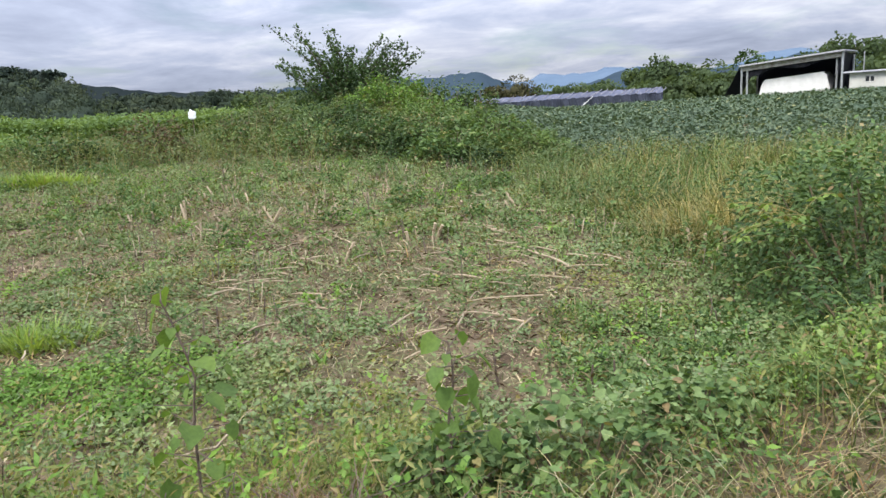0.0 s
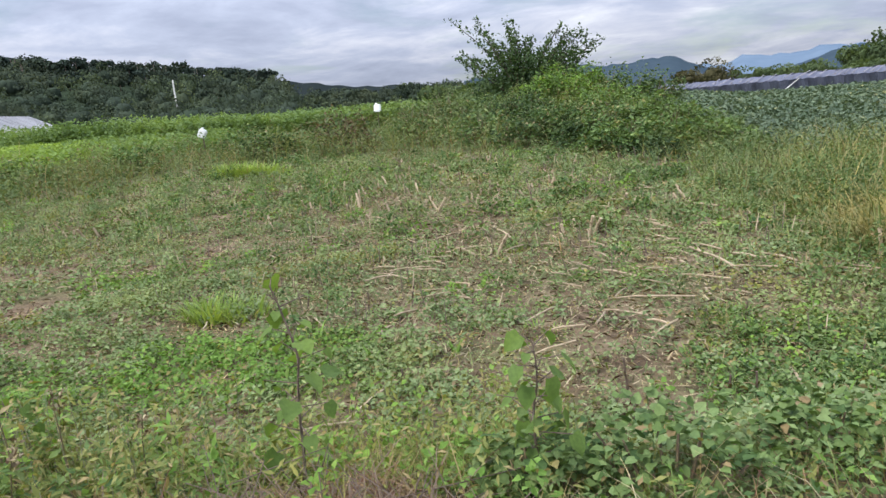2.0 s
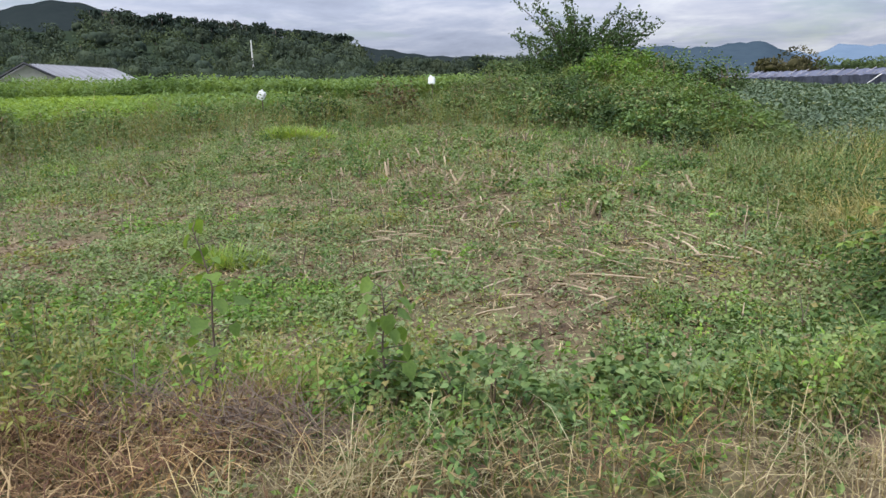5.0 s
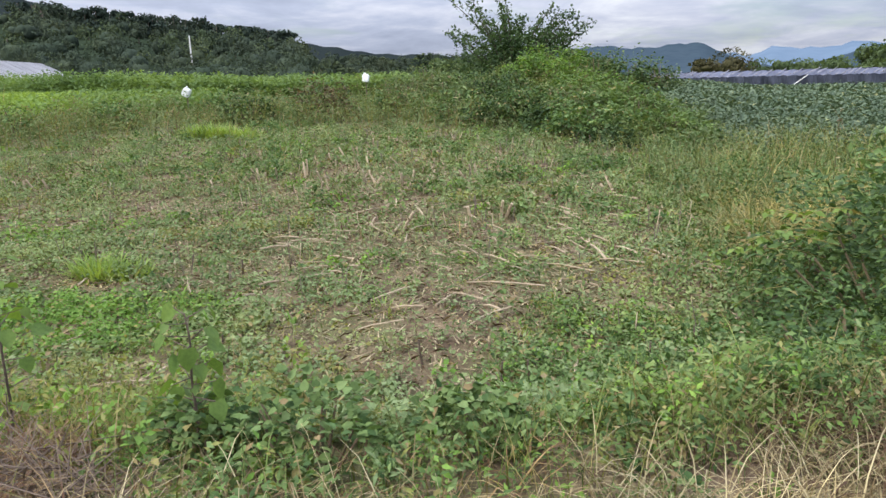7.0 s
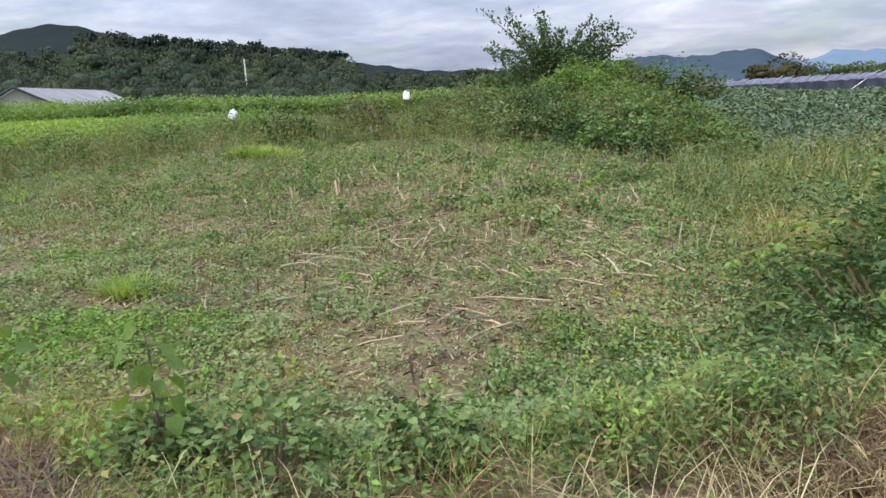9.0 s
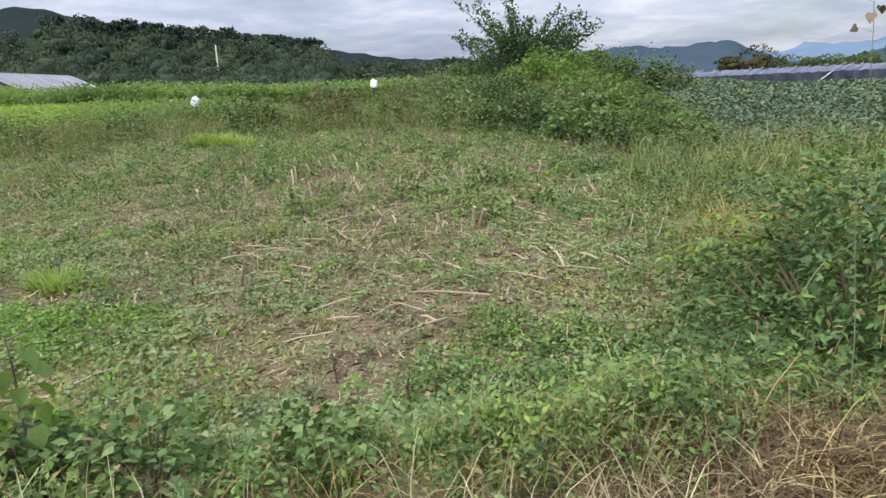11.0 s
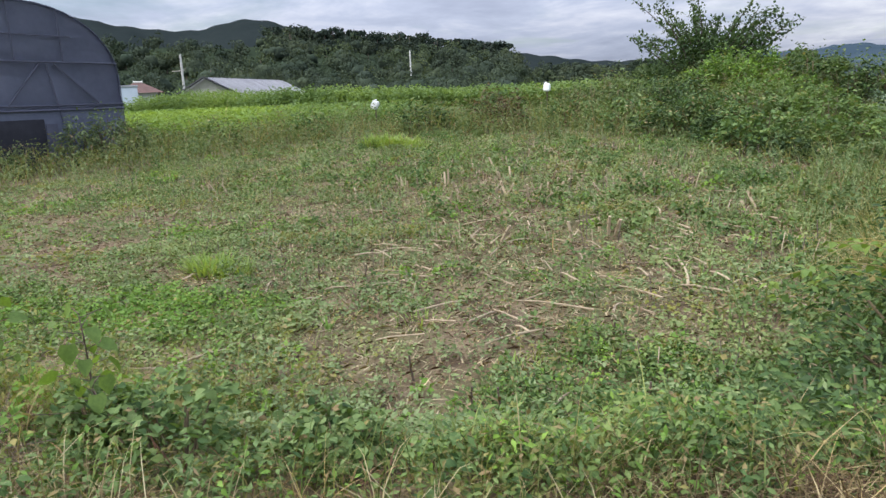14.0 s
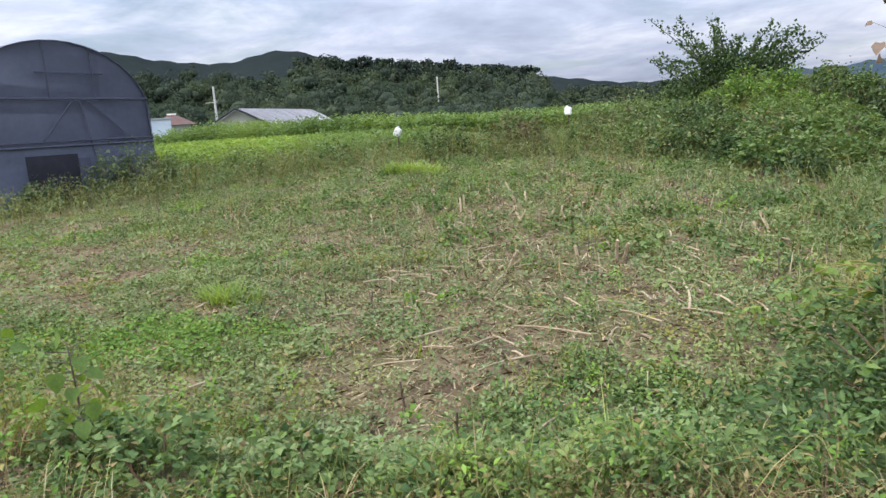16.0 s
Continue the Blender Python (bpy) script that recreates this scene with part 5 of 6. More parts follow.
def build_verge():
    """The bank by the track: dead grass along its edge, leafy weeds down its side."""
    chunks = []
    # dead grass mat: a flat tangle with longer bent straws over it
    for n, l0, l1, e0, e1, w0, w1 in ((46000, 0.06, 0.26, 0.8, 1.6, 0.0016, 0.0045), (4500, 0.25, 0.5, 0.5, 1.4, 0.0012, 0.0028)):
        x = rng.uniform(-4.2, 3.6, n)
        d = np.clip(rng.normal(-0.12, 0.34, n), -0.9, 0.75) + 0.22 * smooth(-x, 0.4, 1.1) - 0.36 * smooth(-x, 1.6, 2.3) - 0.28 * smooth(1.2 - np.abs(x - 0.6), 0, 0.6)
        y = 2.35 + 0.55 * x + d / 0.876
        ok = rng.uniform(0, 1, n) < 0.12 + 0.88 * smooth(waves(x, y, 1.15, 2.2) + 1.1 * smooth(-x, 0.3, 1.0) + 0.9 * smooth(x, 2.1, 2.7), 0.0, 0.7)
        ok &= rng.uniform(0, 1, n) < 1 - 0.93 * smooth(1.5 - np.abs(x - 0.75), 0, 0.5)
        x, y = x[ok], y[ok]
        k = len(x)
        lump = on_land(x, y, 0.0) + np.stack([0 * x, 0 * x, 0.09 * rng.uniform(0, 1, k) * (1 + waves(x, y, 4.0, 2.0))], -1)
        chunks += [(blades(lump[s], rng.uniform(l0, l1, s.sum()), rng.uniform(0, 6.28, s.sum()), rng.uniform(e0, e1, s.sum()), rng.uniform(w0, w1, s.sum()), 0.5), m) for s, m in ((x < 1.2, M_DEAD), (x >= 1.2, M_DRY))]
    tagged(joined("dead_grass", chunks), "matted dead straw-coloured grass along the track", "grass", kind="stuff")
    chunks = []
    x, y = scatter(15000, -5.0, 4.0, -1.5, 6.0, lambda a, b: np.exp(-((verge(a, b) + 0.1) / 0.6) ** 2) * 0.8)
    k = len(x)
    chunks.append((blades(on_land(x, y), rng.uniform(0.10, 0.34, k), rng.uniform(0, 6.28, k), rng.uniform(0.1, 0.7, k), rng.uniform(0.0015, 0.0035, k), 0.6), M_OLIVE))
    x, y = scatter(9000, -8, 5.5, -3, 3.5, lambda a, b: (verge(a, b) < -0.3) * 1.0)
    k = len(x)
    chunks.append((blades(on_land(x, y), rng.uniform(0.06, 0.16, k), rng.uniform(0, 6.28, k), rng.uniform(0.2, 0.9, k), rng.uniform(0.002, 0.004, k), 0.6), M_GRASS))
    x, y = scatter(9000, -4.5, 3.8, -1.0, 5.0, lambda a, b: np.exp(-((verge(a, b) - 0.05) / 0.45) ** 2) * smooth(waves(a, b, 1.9, 6.1), -0.1, 0.5))
    k = len(x)
    chunks.append((blades(on_land(x, y), rng.uniform(0.25, 0.6, k), rng.uniform(0, 6.28, k), rng.uniform(0.05, 0.5, k), rng.uniform(0.0012, 0.003, k), 0.75), M_GRASS))
    s = rng.uniform(0, 1, k) < 0.35
    chunks.append((blades(on_land(x[s], y[s]), rng.uniform(0.25, 0.6, s.sum()), rng.uniform(0, 6.28, s.sum()), rng.uniform(0.05, 0.6, s.sum()), np.full(s.sum(), 0.0018), 0.7), M_YELLOW))
    tagged(joined("verge_grass", chunks), "green grass blades along the track's edge", "grass", kind="stuff")
    # leafy weeds
    x, y = scatter(16500, -5.0, 3.4, -1.5, 6.5, lambda a, b: np.exp(-((verge(a, b) - 0.25 - 0.6 * (a < -0.7) - 0.35 * waves(a, b, 2.3, 4.0)) / 0.66) ** 2) * (0.15 + 0.85 * smooth(waves(a, b, 1.9, 9.0), -0.3, 0.4)) * (1 - 0.5 * smooth(-a, 0.9, 1.6)))
    x2, y2 = scatter(5000, 0.2, 3.0, 3.0, 6.2, lambda a, b: smooth(a - 0.75 + 0.35 * (b - 4), -0.5, 0.5) * (verge(a, b) > 0.2) * (0.25 + 0.75 * smooth(waves(a, b, 2.4, 1.7), -0.4, 0.4)))
    x, y = np.concatenate([x, x2]), np.concatenate([y, y2])
    k = len(x)
    base = on_land(x, y)
    h = (0.08 + 0.22 * smooth(waves(x, y, 1.9, 9.0) - 0.35 * np.abs(verge(x, y) - 0.5), -0.3, 0.7) + 0.12 * smooth(-x, 1.6, 2.4)) * rng.uniform(0.5, 1.4, k)
    kind = rng.uniform(0, 1, k) + 0.4 * waves(x, y, 1.2, 3.3)
    for sel, mat, shp, size in ((kind < 0.05, M_WEED, HEART, 0.040), ((kind >= 0.05) & (kind < 0.30), M_WEED, OVAL, 0.046), ((kind >= 0.30) & (kind < 0.66), M_COVER, OVAL, 0.044), ((kind >= 0.66) & (kind < 0.82), M_BRIGHT, OVAL, 0.042), ((kind >= 0.82) & (kind < 1.02), M_OLIVE, NARROW, 0.050), (kind >= 1.02, M_PALE, NARROW, 0.055)):
        chunks.append((leafy(base[sel], h[sel], 17, size, np.full(sel.sum(), 0.11), shp, 0.08, 0.55), mat))
    t = rng.uniform(0, 1, k) < 0.5
    chunks.append((blades(base[t], h[t] * rng.uniform(0.9, 1.7, t.sum()), rng.uniform(0, 6.28, t.sum()), rng.uniform(0.05, 0.6, t.sum()), np.full(t.sum(), 0.004), 0.5), M_GRASS))
    # small yellow flower heads
    t = rng.uniform(0, 1, k) < 0.12
    p = base[t] + np.stack([rng.normal(0, 0.05, t.sum()), rng.normal(0, 0.05, t.sum()), h[t] * 1.05], -1)
    chunks.append((placed(LEAF2, p, turned(rng.uniform(0, 6.28, t.sum()), rng.normal(0.3, 0.5, t.sum()), rng.normal(0, 0.5, t.sum())), 0.018), M_YELLOW))
    # wispy olive grass and feathery weeds down the bank
    x, y = scatter(15000, -6.5, -0.2, 0.6, 5.0, lambda a, b: np.exp(-((verge(a, b) - 0.8) / 0.72) ** 2) * smooth(-a, -0.1, 0.9) * (0.3 + 0.7 * smooth(waves(a, b, 2.1, 5.5), -0.3, 0.4)))
    k = len(x)
    chunks.append((blades(on_land(x, y), rng.uniform(0.16, 0.52, k), rng.uniform(0, 6.28, k), rng.uniform(0.05, 0.55, k), rng.uniform(0.0014, 0.0034, k), 0.55), M_OLIVE))
    t = rng.uniform(0, 1, k) < 0.13
    chunks.append((leafy(on_land(x[t], y[t]), rng.uniform(0.2, 0.5, t.sum()), 26, 0.045, np.full(t.sum(), 0.10), NARROW, 0.15, 0.6), M_OLIVE))
    t = rng.uniform(0, 1, k) < 0.09
    chunks.append((leafy(on_land(x[t], y[t]), rng.uniform(0.15, 0.36, t.sum()), 22, 0.042, np.full(t.sum(), 0.10), LEAF2, 0.15, 0.6), M_BRIGHT))
    x, y = scatter(4200, -6.0, -0.8, 0.4, 4.2, lambda a, b: np.exp(-((verge(a, b) - 0.85) / 0.55) ** 2) * smooth(-a, 0.9, 2.4) * (0.25 + 0.75 * smooth(waves(a, b, 2.6, 3.1), -0.3, 0.4)))
    k = len(x)
    h = rng.uniform(0.35, 0.8, k) * (0.5 + 0.5 * smooth(-x, 1.4, 2.4))
    pick = waves(x, y, 2.2, 6.4) + rng.normal(0, 0.35, k)
    for s, m, shp, size in ((pick < 0.2, M_OLIVE, NARROW, 0.055), ((pick >= 0.2) & (pick < 0.55), M_SAPLEAF, OVAL, 0.05), (pick >= 0.55, M_BRIGHT, NARROW, 0.06)):
        chunks.append((leafy(on_land(x[s], y[s]), h[s], 34, size, np.full(s.sum(), 0.10), shp, 0.15, 0.6), m))
        chunks.append((stems(on_land(x[s], y[s]), on_land(x[s], y[s]) + np.stack([rng.normal(0, 0.04, s.sum()), rng.normal(0, 0.04, s.sum()), h[s]], -1), 0.0022), M_PALESTEM))
    s = rng.uniform(0, 1, k) < 0.6
    chunks.append((blades(on_land(x[s], y[s]), h[s] * 1.1, rng.uniform(0, 6.28, s.sum()), rng.uniform(0.05, 0.3, s.sum()), np.full(s.sum(), 0.0022), 0.4), M_YELLOW))
    x, y = scatter(5200, -4.2, -1.25, -0.2, 2.6, lambda a, b: np.exp(-((verge(a, b) - 0.25) / 0.38) ** 2) * (0.12 + 0.88 * smooth(waves(a, b, 2.9, 7.2), -0.1, 0.45)) * smooth(-a, 1.2, 2.0))
    k = len(x)
    h = rng.uniform(0.12, 0.48, k)
    chunks.append((blades(on_land(x, y), h * 1.15, rng.uniform(0, 6.28, k), rng.uniform(0.05, 0.5, k), rng.uniform(0.0014, 0.0030, k), 0.5), M_OLIVE))
    t = rng.uniform(0, 1, k) < 0.16
    chunks.append((leafy(on_land(x[t], y[t]), h[t], 24, 0.048, np.full(t.sum(), 0.09), OVAL, 0.15, 0.55), M_SAPLEAF))
    t = rng.uniform(0, 1, k) < 0.16
    chunks.append((leafy(on_land(x[t], y[t]), h[t] * 1.2, 24, 0.046, np.full(t.sum(), 0.08), NARROW, 0.15, 0.55), M_OLIVE))
    # pale straws trailing over the vines
    x, y = scatter(20000, -0.5, 2.4, 1.3, 3.8, lambda a, b: (1 - 0.3 * smooth(a, 0.5, 1.0)) * np.exp(-((verge(a, b) + 0.52) / 0.22) ** 2) * (0.2 + 0.8 * smooth(waves(a, b, 2.7, 1.5), -0.2, 0.4)))
    k = len(x)
    chunks.append((blades(on_land(x, y, 0.02), rng.uniform(0.12, 0.5, k), rng.uniform(0, 6.28, k), rng.uniform(0.3, 1.4, k), rng.uniform(0.0012, 0.0030, k), 0.7), M_BEIGE))
    tagged(joined("bank_weeds", chunks), "leafy green weeds on the bank of the track", "weeds", kind="stuff")
    # weeds down the right side of the plot
    chunks = []
    x, y = scatter(8500, 0.2, 9.0, 3.8, 17.0, lambda a, b: smooth(a - (1.9 - 0.16 * np.maximum(b - 7, 0)), -0.9, 0.5) * (verge(a, b) > 0.3) * (np.hypot((a - 2.75) / 0.85, (b - 9.4) / 1.0) > 1) * (np.abs(a - 2) < 1 + 0.45 * b))
    k = len(x)
    base = on_land(x, y)
    h = (0.16 + 0.22 * smooth(x - (1.9 - 0.16 * np.maximum(y - 7, 0)), -0.3, 1.0)) * rng.uniform(0.6, 1.5, k) * (1 + 0.4 * waves(x, y, 1.4, 1.1)) * (1 - 0.45 * smooth(y, 9, 12) * (1 - smooth(x, 1.0, 2.6)))
    kind = rng.uniform(0, 1, k) + 0.3 * waves(x, y, 1.0, 5.3) + 0.035 * (y - 8)
    s1, s2, s3 = kind < 0.62, (kind >= 0.62) & (kind < 0.88), kind >= 0.88
    chunks.append((leafy(base[s1], h[s1], 12, 0.060, np.full(s1.sum(), 0.12), LEAF2, 0.1, 0.6, 0.65), M_WEED))
    chunks.append((leafy(base[s2], h[s2], 12, 0.064, np.full(s2.sum(), 0.12), LEAF2, 0.1, 0.6, 0.6), M_COVER))
    chunks.append((leafy(base[s3], h[s3], 12, 0.062, np.full(s3.sum(), 0.14), NARROW, 0.1, 0.7), M_DULL))
    s = y > 6.5
    yy = rng.uniform(0, 1, k) < 0.6
    s = s & yy
    chunks.append((blades(base[s], h[s] * rng.uniform(1.2, 2.2, s.sum()), rng.uniform(0, 6.28, s.sum()), rng.uniform(0.05, 0.5, s.sum()), np.full(s.sum(), 0.008), 0.4), M_GRASS))
    s = (y > 8.5) & (rng.uniform(0, 1, k) < 0.5)
    chunks.append((blades(base[s], h[s] * rng.uniform(1.1, 1.9, s.sum()), rng.uniform(0, 6.28, s.sum()), rng.uniform(0.05, 0.5, s.sum()), np.full(s.sum(), 0.008), 0.4), M_YELLOW))
    x, y = scatter(2600, -0.5, 9.0, 10.5, 16.5, lambda a, b: smooth(waves(a, b, 1.7, 3.3), 0.0, 0.6) * (np.abs(a - 2) < 1 + 0.45 * b) * (a > 1.2 - 0.25 * (b - 10.5)))
    k = len(x)
    h = rng.uniform(0.3, 0.75, k)
    pick = waves(x, y, 1.1, 6.6) > 0.1
    for s, m in ((pick, M_WEED), (~pick, M_DULL)):
        chunks.append((leafy(on_land(x[s], y[s]), h[s], 26, 0.07, np.full(s.sum(), 0.16), NARROW, 0.1, 0.7, 1.2), m))
    x, y = scatter(15000, -2.5, 9.0, 9.5, 17.6, lambda a, b: smooth(a - (2.0 - 0.42 * (b - 9.5)), -0.6, 0.9) * (np.abs(a - 2) < 1 + 0.45 * b) * (0.3 + 0.7 * smooth(waves(a, b, 1.2, 2.9), -0.4, 0.4)))
    k = len(x)
    h = rng.uniform(0.25, 0.8, k) * (0.7 + 0.45 * smooth(y, 10, 14))
    pick = waves(x, y, 0.9, 8.1) + rng.normal(0, 0.3, k)
    for s, m in ((pick < 0.0, M_OLIVE), ((pick >= 0.0) & (pick < 0.45), M_PALE), (pick >= 0.45, M_BELT)):
        chunks.append((blades(on_land(x[s], y[s]), h[s], rng.uniform(0, 6.28, s.sum()), rng.uniform(0.05, 0.5, s.sum()), np.full(s.sum(), 0.0065), 0.5), m))
        t = s & (rng.uniform(0, 1, k) < 0.16)
        chunks.append((leafy(on_land(x[t], y[t]), h[t] * 0.85, 24, 0.062, np.full(t.sum(), 0.16), NARROW, 0.15, 0.6, 1.1), m))
    t = rng.uniform(0, 1, k) < 0.05
    chunks.append((blades(on_land(x[t], y[t]), h[t] * 1.15, rng.uniform(0, 6.28, t.sum()), rng.uniform(0.05, 0.35, t.sum()), np.full(t.sum(), 0.007), 0.3), M_RED))
    tagged(joined("side_weeds", chunks), "knee-high green weeds and grasses beside the plot", "weeds", kind="stuff")


def grass_tuft(name, x, y, h, n, w, mat, label, spread=0.15, lean=0.7):
    root = empty(name, Matrix.Translation((x, y, float(land(x, y)))), label, "grass")
    a = rng.uniform(0, 6.28, n)
    rr = np.sqrt(rng.uniform(0, 1, n)) * spread
    p = np.stack([np.cos(a) * rr, np.sin(a) * rr, np.zeros(n) - 0.02], -1)
    v, f = blades(p, h * rng.uniform(0.5, 1.3, n), a - np.pi / 2 + rng.normal(0, 0.5, n), rng.uniform(0.05, lean, n), np.full(n, w), 0.45 + 0.4 * (lean > 1))
    bl = mesh_object("grass_mass", v, f, [mat])
    bl.parent = root
    tagged(bl, kind="stuff")
    return root


def sapling(x, y, h, n, size, label, lean=0.0, curl=0.0, mat=None, low=0.25, wood=None, thick=0.008):
    """A thin woody seedling with broad heart-shaped leaves on short twigs."""
    root = empty("sapling", Matrix.Translation((x, y, float(land(x, y)))), label, "sapling", "saplings on the bank")
    line = [Vector((lean * t - curl * max(0.0, t - 0.7) + 0.012 * math.sin(9 * t), 0.01 * math.sin(5 * t), h * t)) for t in np.linspace(0, 1, 11)]
    line[0].z = -0.05
    part("stem", tube(bmesh.new(), line, thick, thick * 0.4, 6), wood or M_DARKSTUB, root)
    for k in range(n):
        t = low + (1 - low) * (k + 0.7) / n
        i = min(int(t * 10), 9)
        q = line[i].lerp(line[i + 1], t * 10 - i)
        a = k * 2.4 + rng.uniform(-0.4, 0.4)
        out_ = rng.uniform(0.05, 0.20) * (1.25 - 0.75 * t)
        e = q + Vector((math.cos(a) * out_, math.sin(a) * out_, 0.03))
        twig = part("twig", tube(bmesh.new(), [q, e], thick * 0.37, thick * 0.25, 4), wood or M_DARKSTUB, root)
        v, f = placed(HEART, np.array([tuple(e)]), turned(np.array([a - np.pi / 2]), rng.normal(-0.75, 0.35, 1), rng.normal(0, 0.4, 1)), np.array([size * rng.uniform(0.45, 1.3)]))
        mesh_object("leaf", v, f, [mat or M_SAPLEAF]).parent = twig


def seeding_weed(x, y, h, label, lean, n=26, heads=True, mat=None, leaf=0.07):
    """A tall thin weed: bare stalk, narrow leaves, a brown seed head."""
    root = empty("seeding_weed", Matrix.Translation((x, y, float(land(x, y)))), label, "weed", "tall weeds")
    line = [Vector((lean[0] * t * t + 0.008 * math.sin(8 * t + x), lean[1] * t * t, h * t)) for t in np.linspace(0, 1, 7)]
    line[0].z = -0.05
    part("stem", tube(bmesh.new(), line, 0.004, 0.002, 5), M_STEM, root)
    t = rng.uniform(0.15, 0.85, n)
    p = np.stack([lean[0] * t * t, lean[1] * t * t, h * t], -1)
    a = rng.uniform(0, 6.28, n)
    v, f = placed(NARROW, p, turned(a, rng.normal(0.1, 0.4, n), rng.normal(0, 0.4, n)), leaf * rng.uniform(0.7, 1.5, n))
    tagged(mesh_object("foliage", v, f, [mat or M_GRASS]), kind="stuff").parent = root
    if heads:
        k = 34
        t = rng.uniform(0.84, 1.06, k)
        p = np.stack([lean[0] * t * t + rng.normal(0, 0.012, k), lean[1] * t * t + rng.normal(0, 0.012, k), h * t], -1)
        v, f = placed(LEAF2, p, turned(rng.uniform(0, 6.28, k), rng.normal(0.7, 0.4, k), rng.normal(0, 0.5, k)), 0.024)
        tagged(mesh_object("seed_head", v, f, [M_LITTER]), kind="stuff").parent = root


def corn_stub(x, y, h, tilt, yaw, mat, kind, r=0.022):
    """A cut corn stalk left standing, its sheath frayed at the top."""
    root = empty("corn_stub", pose(x, y, float(land(x, y)) - 0.03, tilt, 0, yaw), kind, "stub", "stubble of the cut crop")
    bm = bmesh.new()
    tube(bm, [(0, 0, 0), (0.004, 0, h * 0.45), (0.0, 0.004, h * 0.5), (0.006, 0, h)], r, r * 0.8, 7)
    part("stalk", bm, mat, root)
    p = np.array([(0.0, 0.0, h * 0.4), (0.0, 0.0, h * 0.6)])
    v, f = blades(p, np.array([0.6, 0.5]) * h, np.array([0.4, 2.6]), np.array([0.3, 0.5]), np.array([0.014, 0.012]), 0.8)
    mesh_object("sheath", v, f, [M_DRY]).parent = root
    return root


def fallen_stalk(x, y, ln, yaw, r=0.014, mat=None, lift=0.02):
    bm = bmesh.new()
    bend = rng.normal(0, 0.012)
    tube(bm, [(0, -ln / 2, 0), (bend, -ln * 0.1, 0.012), (bend * 0.6, ln * 0.2, 0.016), (0, ln / 2, 0.0)], r * 0.75, r * 0.5, 6)
    ob = part("fallen_stalk", bm, mat or M_FALLEN)
    z0, z1 = float(land(x + math.sin(radians(yaw)) * ln / 2, y - math.cos(radians(yaw)) * ln / 2)), float(land(x - math.sin(radians(yaw)) * ln / 2, y + math.cos(radians(yaw)) * ln / 2))
    ob.matrix_world = pose(x, y, (z0 + z1) / 2 + lift, math.degrees(math.atan2(z1 - z0, ln)), 0, yaw)
    return tagged(ob, "pale dry corn stalk lying on the soil", "stalk", "fallen stalks")


build_beans()
build_crops()
build_belt()
big_shrub()
build_cover()
build_stubble()
build_verge()

HEDGE = ((-6.2, 36.5, 1.4, 2.3), (-4.6, 36.0, 1.3, 2.1), (-3.2, 35.6, 1.3, 1.9), (-2.0, 35.4, 1.1, 1.6), (-8.0, 37.0, 1.4, 2.2))
# shrubs and bushes round the plot
bush = round_shrub("weed_bush", 3.3, 6.45, 1.2, 1.7, 1.25, 12000, 0.075, [(M_WEED, 5), (M_SHRUB, 4), (M_VINE, 1), (M_COVER, 1)], "waist-high leafy green weed bush beside the plot", OVAL)
for k in range(20):
    # yellow-green shoots arching out of the bush over the plot
    a = rng.uniform(2.6, 4.9)
    z0 = rng.uniform(0.25, 1.0)
    d0, d1 = rng.uniform(0.6, 0.9), rng.uniform(1.2, 1.75)
    line = [Vector((math.cos(a) * (d0 + (d1 - d0) * t) * 1.0, math.sin(a) * (d0 + (d1 - d0) * t) * 1.15, z0 + 0.18 * math.sin(2.6 * t) - 0.12 * t)) for t in np.linspace(0, 1, 7)]
    shoot = part("shoot", tube(bmesh.new(), line, 0.005, 0.002, 5), M_YELLOW, bush, "yellow-green arching shoot")
    at = np.array([tuple(line[i % 7].lerp(line[min(i % 7 + 1, 6)], 0.5 + 0.4 * math.sin(2.7 * i))) for i in range(20)])
    v, f = placed(LEAF, at, turned(rng.uniform(0, 6.28, 20), rng.normal(-0.4, 0.3, 20), rng.normal(0, 0.4, 20)), 0.07 * rng.uniform(0.6, 1.3, 20))
    mesh_object("foliage", v, f, [M_SAPLEAF]).parent = shoot
round_shrub("weed_bush", 2.6, 4.95, 0.55, 0.75, 0.55, 2200, 0.06, [(M_WEED, 3), (M_SHRUB, 3), (M_VINE, 1)], "knee-high leafy green weed bush beside the plot", OVAL)
round_shrub("weed_bush", 4.6, 9.6, 1.3, 1.6, 1.05, 7000, 0.075, [(M_WEED, 4), (M_COVER, 3), (M_GRASS, 1)], "waist-high leafy weed bush before the beans")
round_shrub("red_bush", -12.1, 22.3, 1.2, 0.9, 1.35, 1800, 0.12, [(M_RED, 5), (M_DARK, 2)], "dry reddish-brown bush at the plot's rim")
round_shrub("green_bush", -14.4, 20.9, 1.2, 0.8, 0.95, 1600, 0.13, [(M_DARK, 3), (M_WEED, 2)], "dark green round bush at the plot's rim")
round_shrub("vine_bush", -4.4, 24.7, 1.45, 1.2, 1.3, 6500, 0.115, [(M_VINE, 4), (M_BRIGHT, 4)], "bright green vine heap on the mound")
round_shrub("vine_bush", -2.9, 22.9, 1.2, 1.1, 0.8, 4200, 0.09, [(M_VINE, 4), (M_BRIGHT, 1)], "bright green vine heap on the mound")
round_shrub("dark_bush", -7.9, 25.2, 1.5, 1.0, 1.15, 3200, 0.12, [(M_DARK, 3), (M_WEED, 1)], "dark green bush before the tall shrub")
round_shrub("dark_bush", -9.6, 28.2, 1.7, 1.0, 1.3, 3000, 0.13, [(M_DULL, 3), (M_SHRUB, 1)], "grey-green bush before the tall shrub")
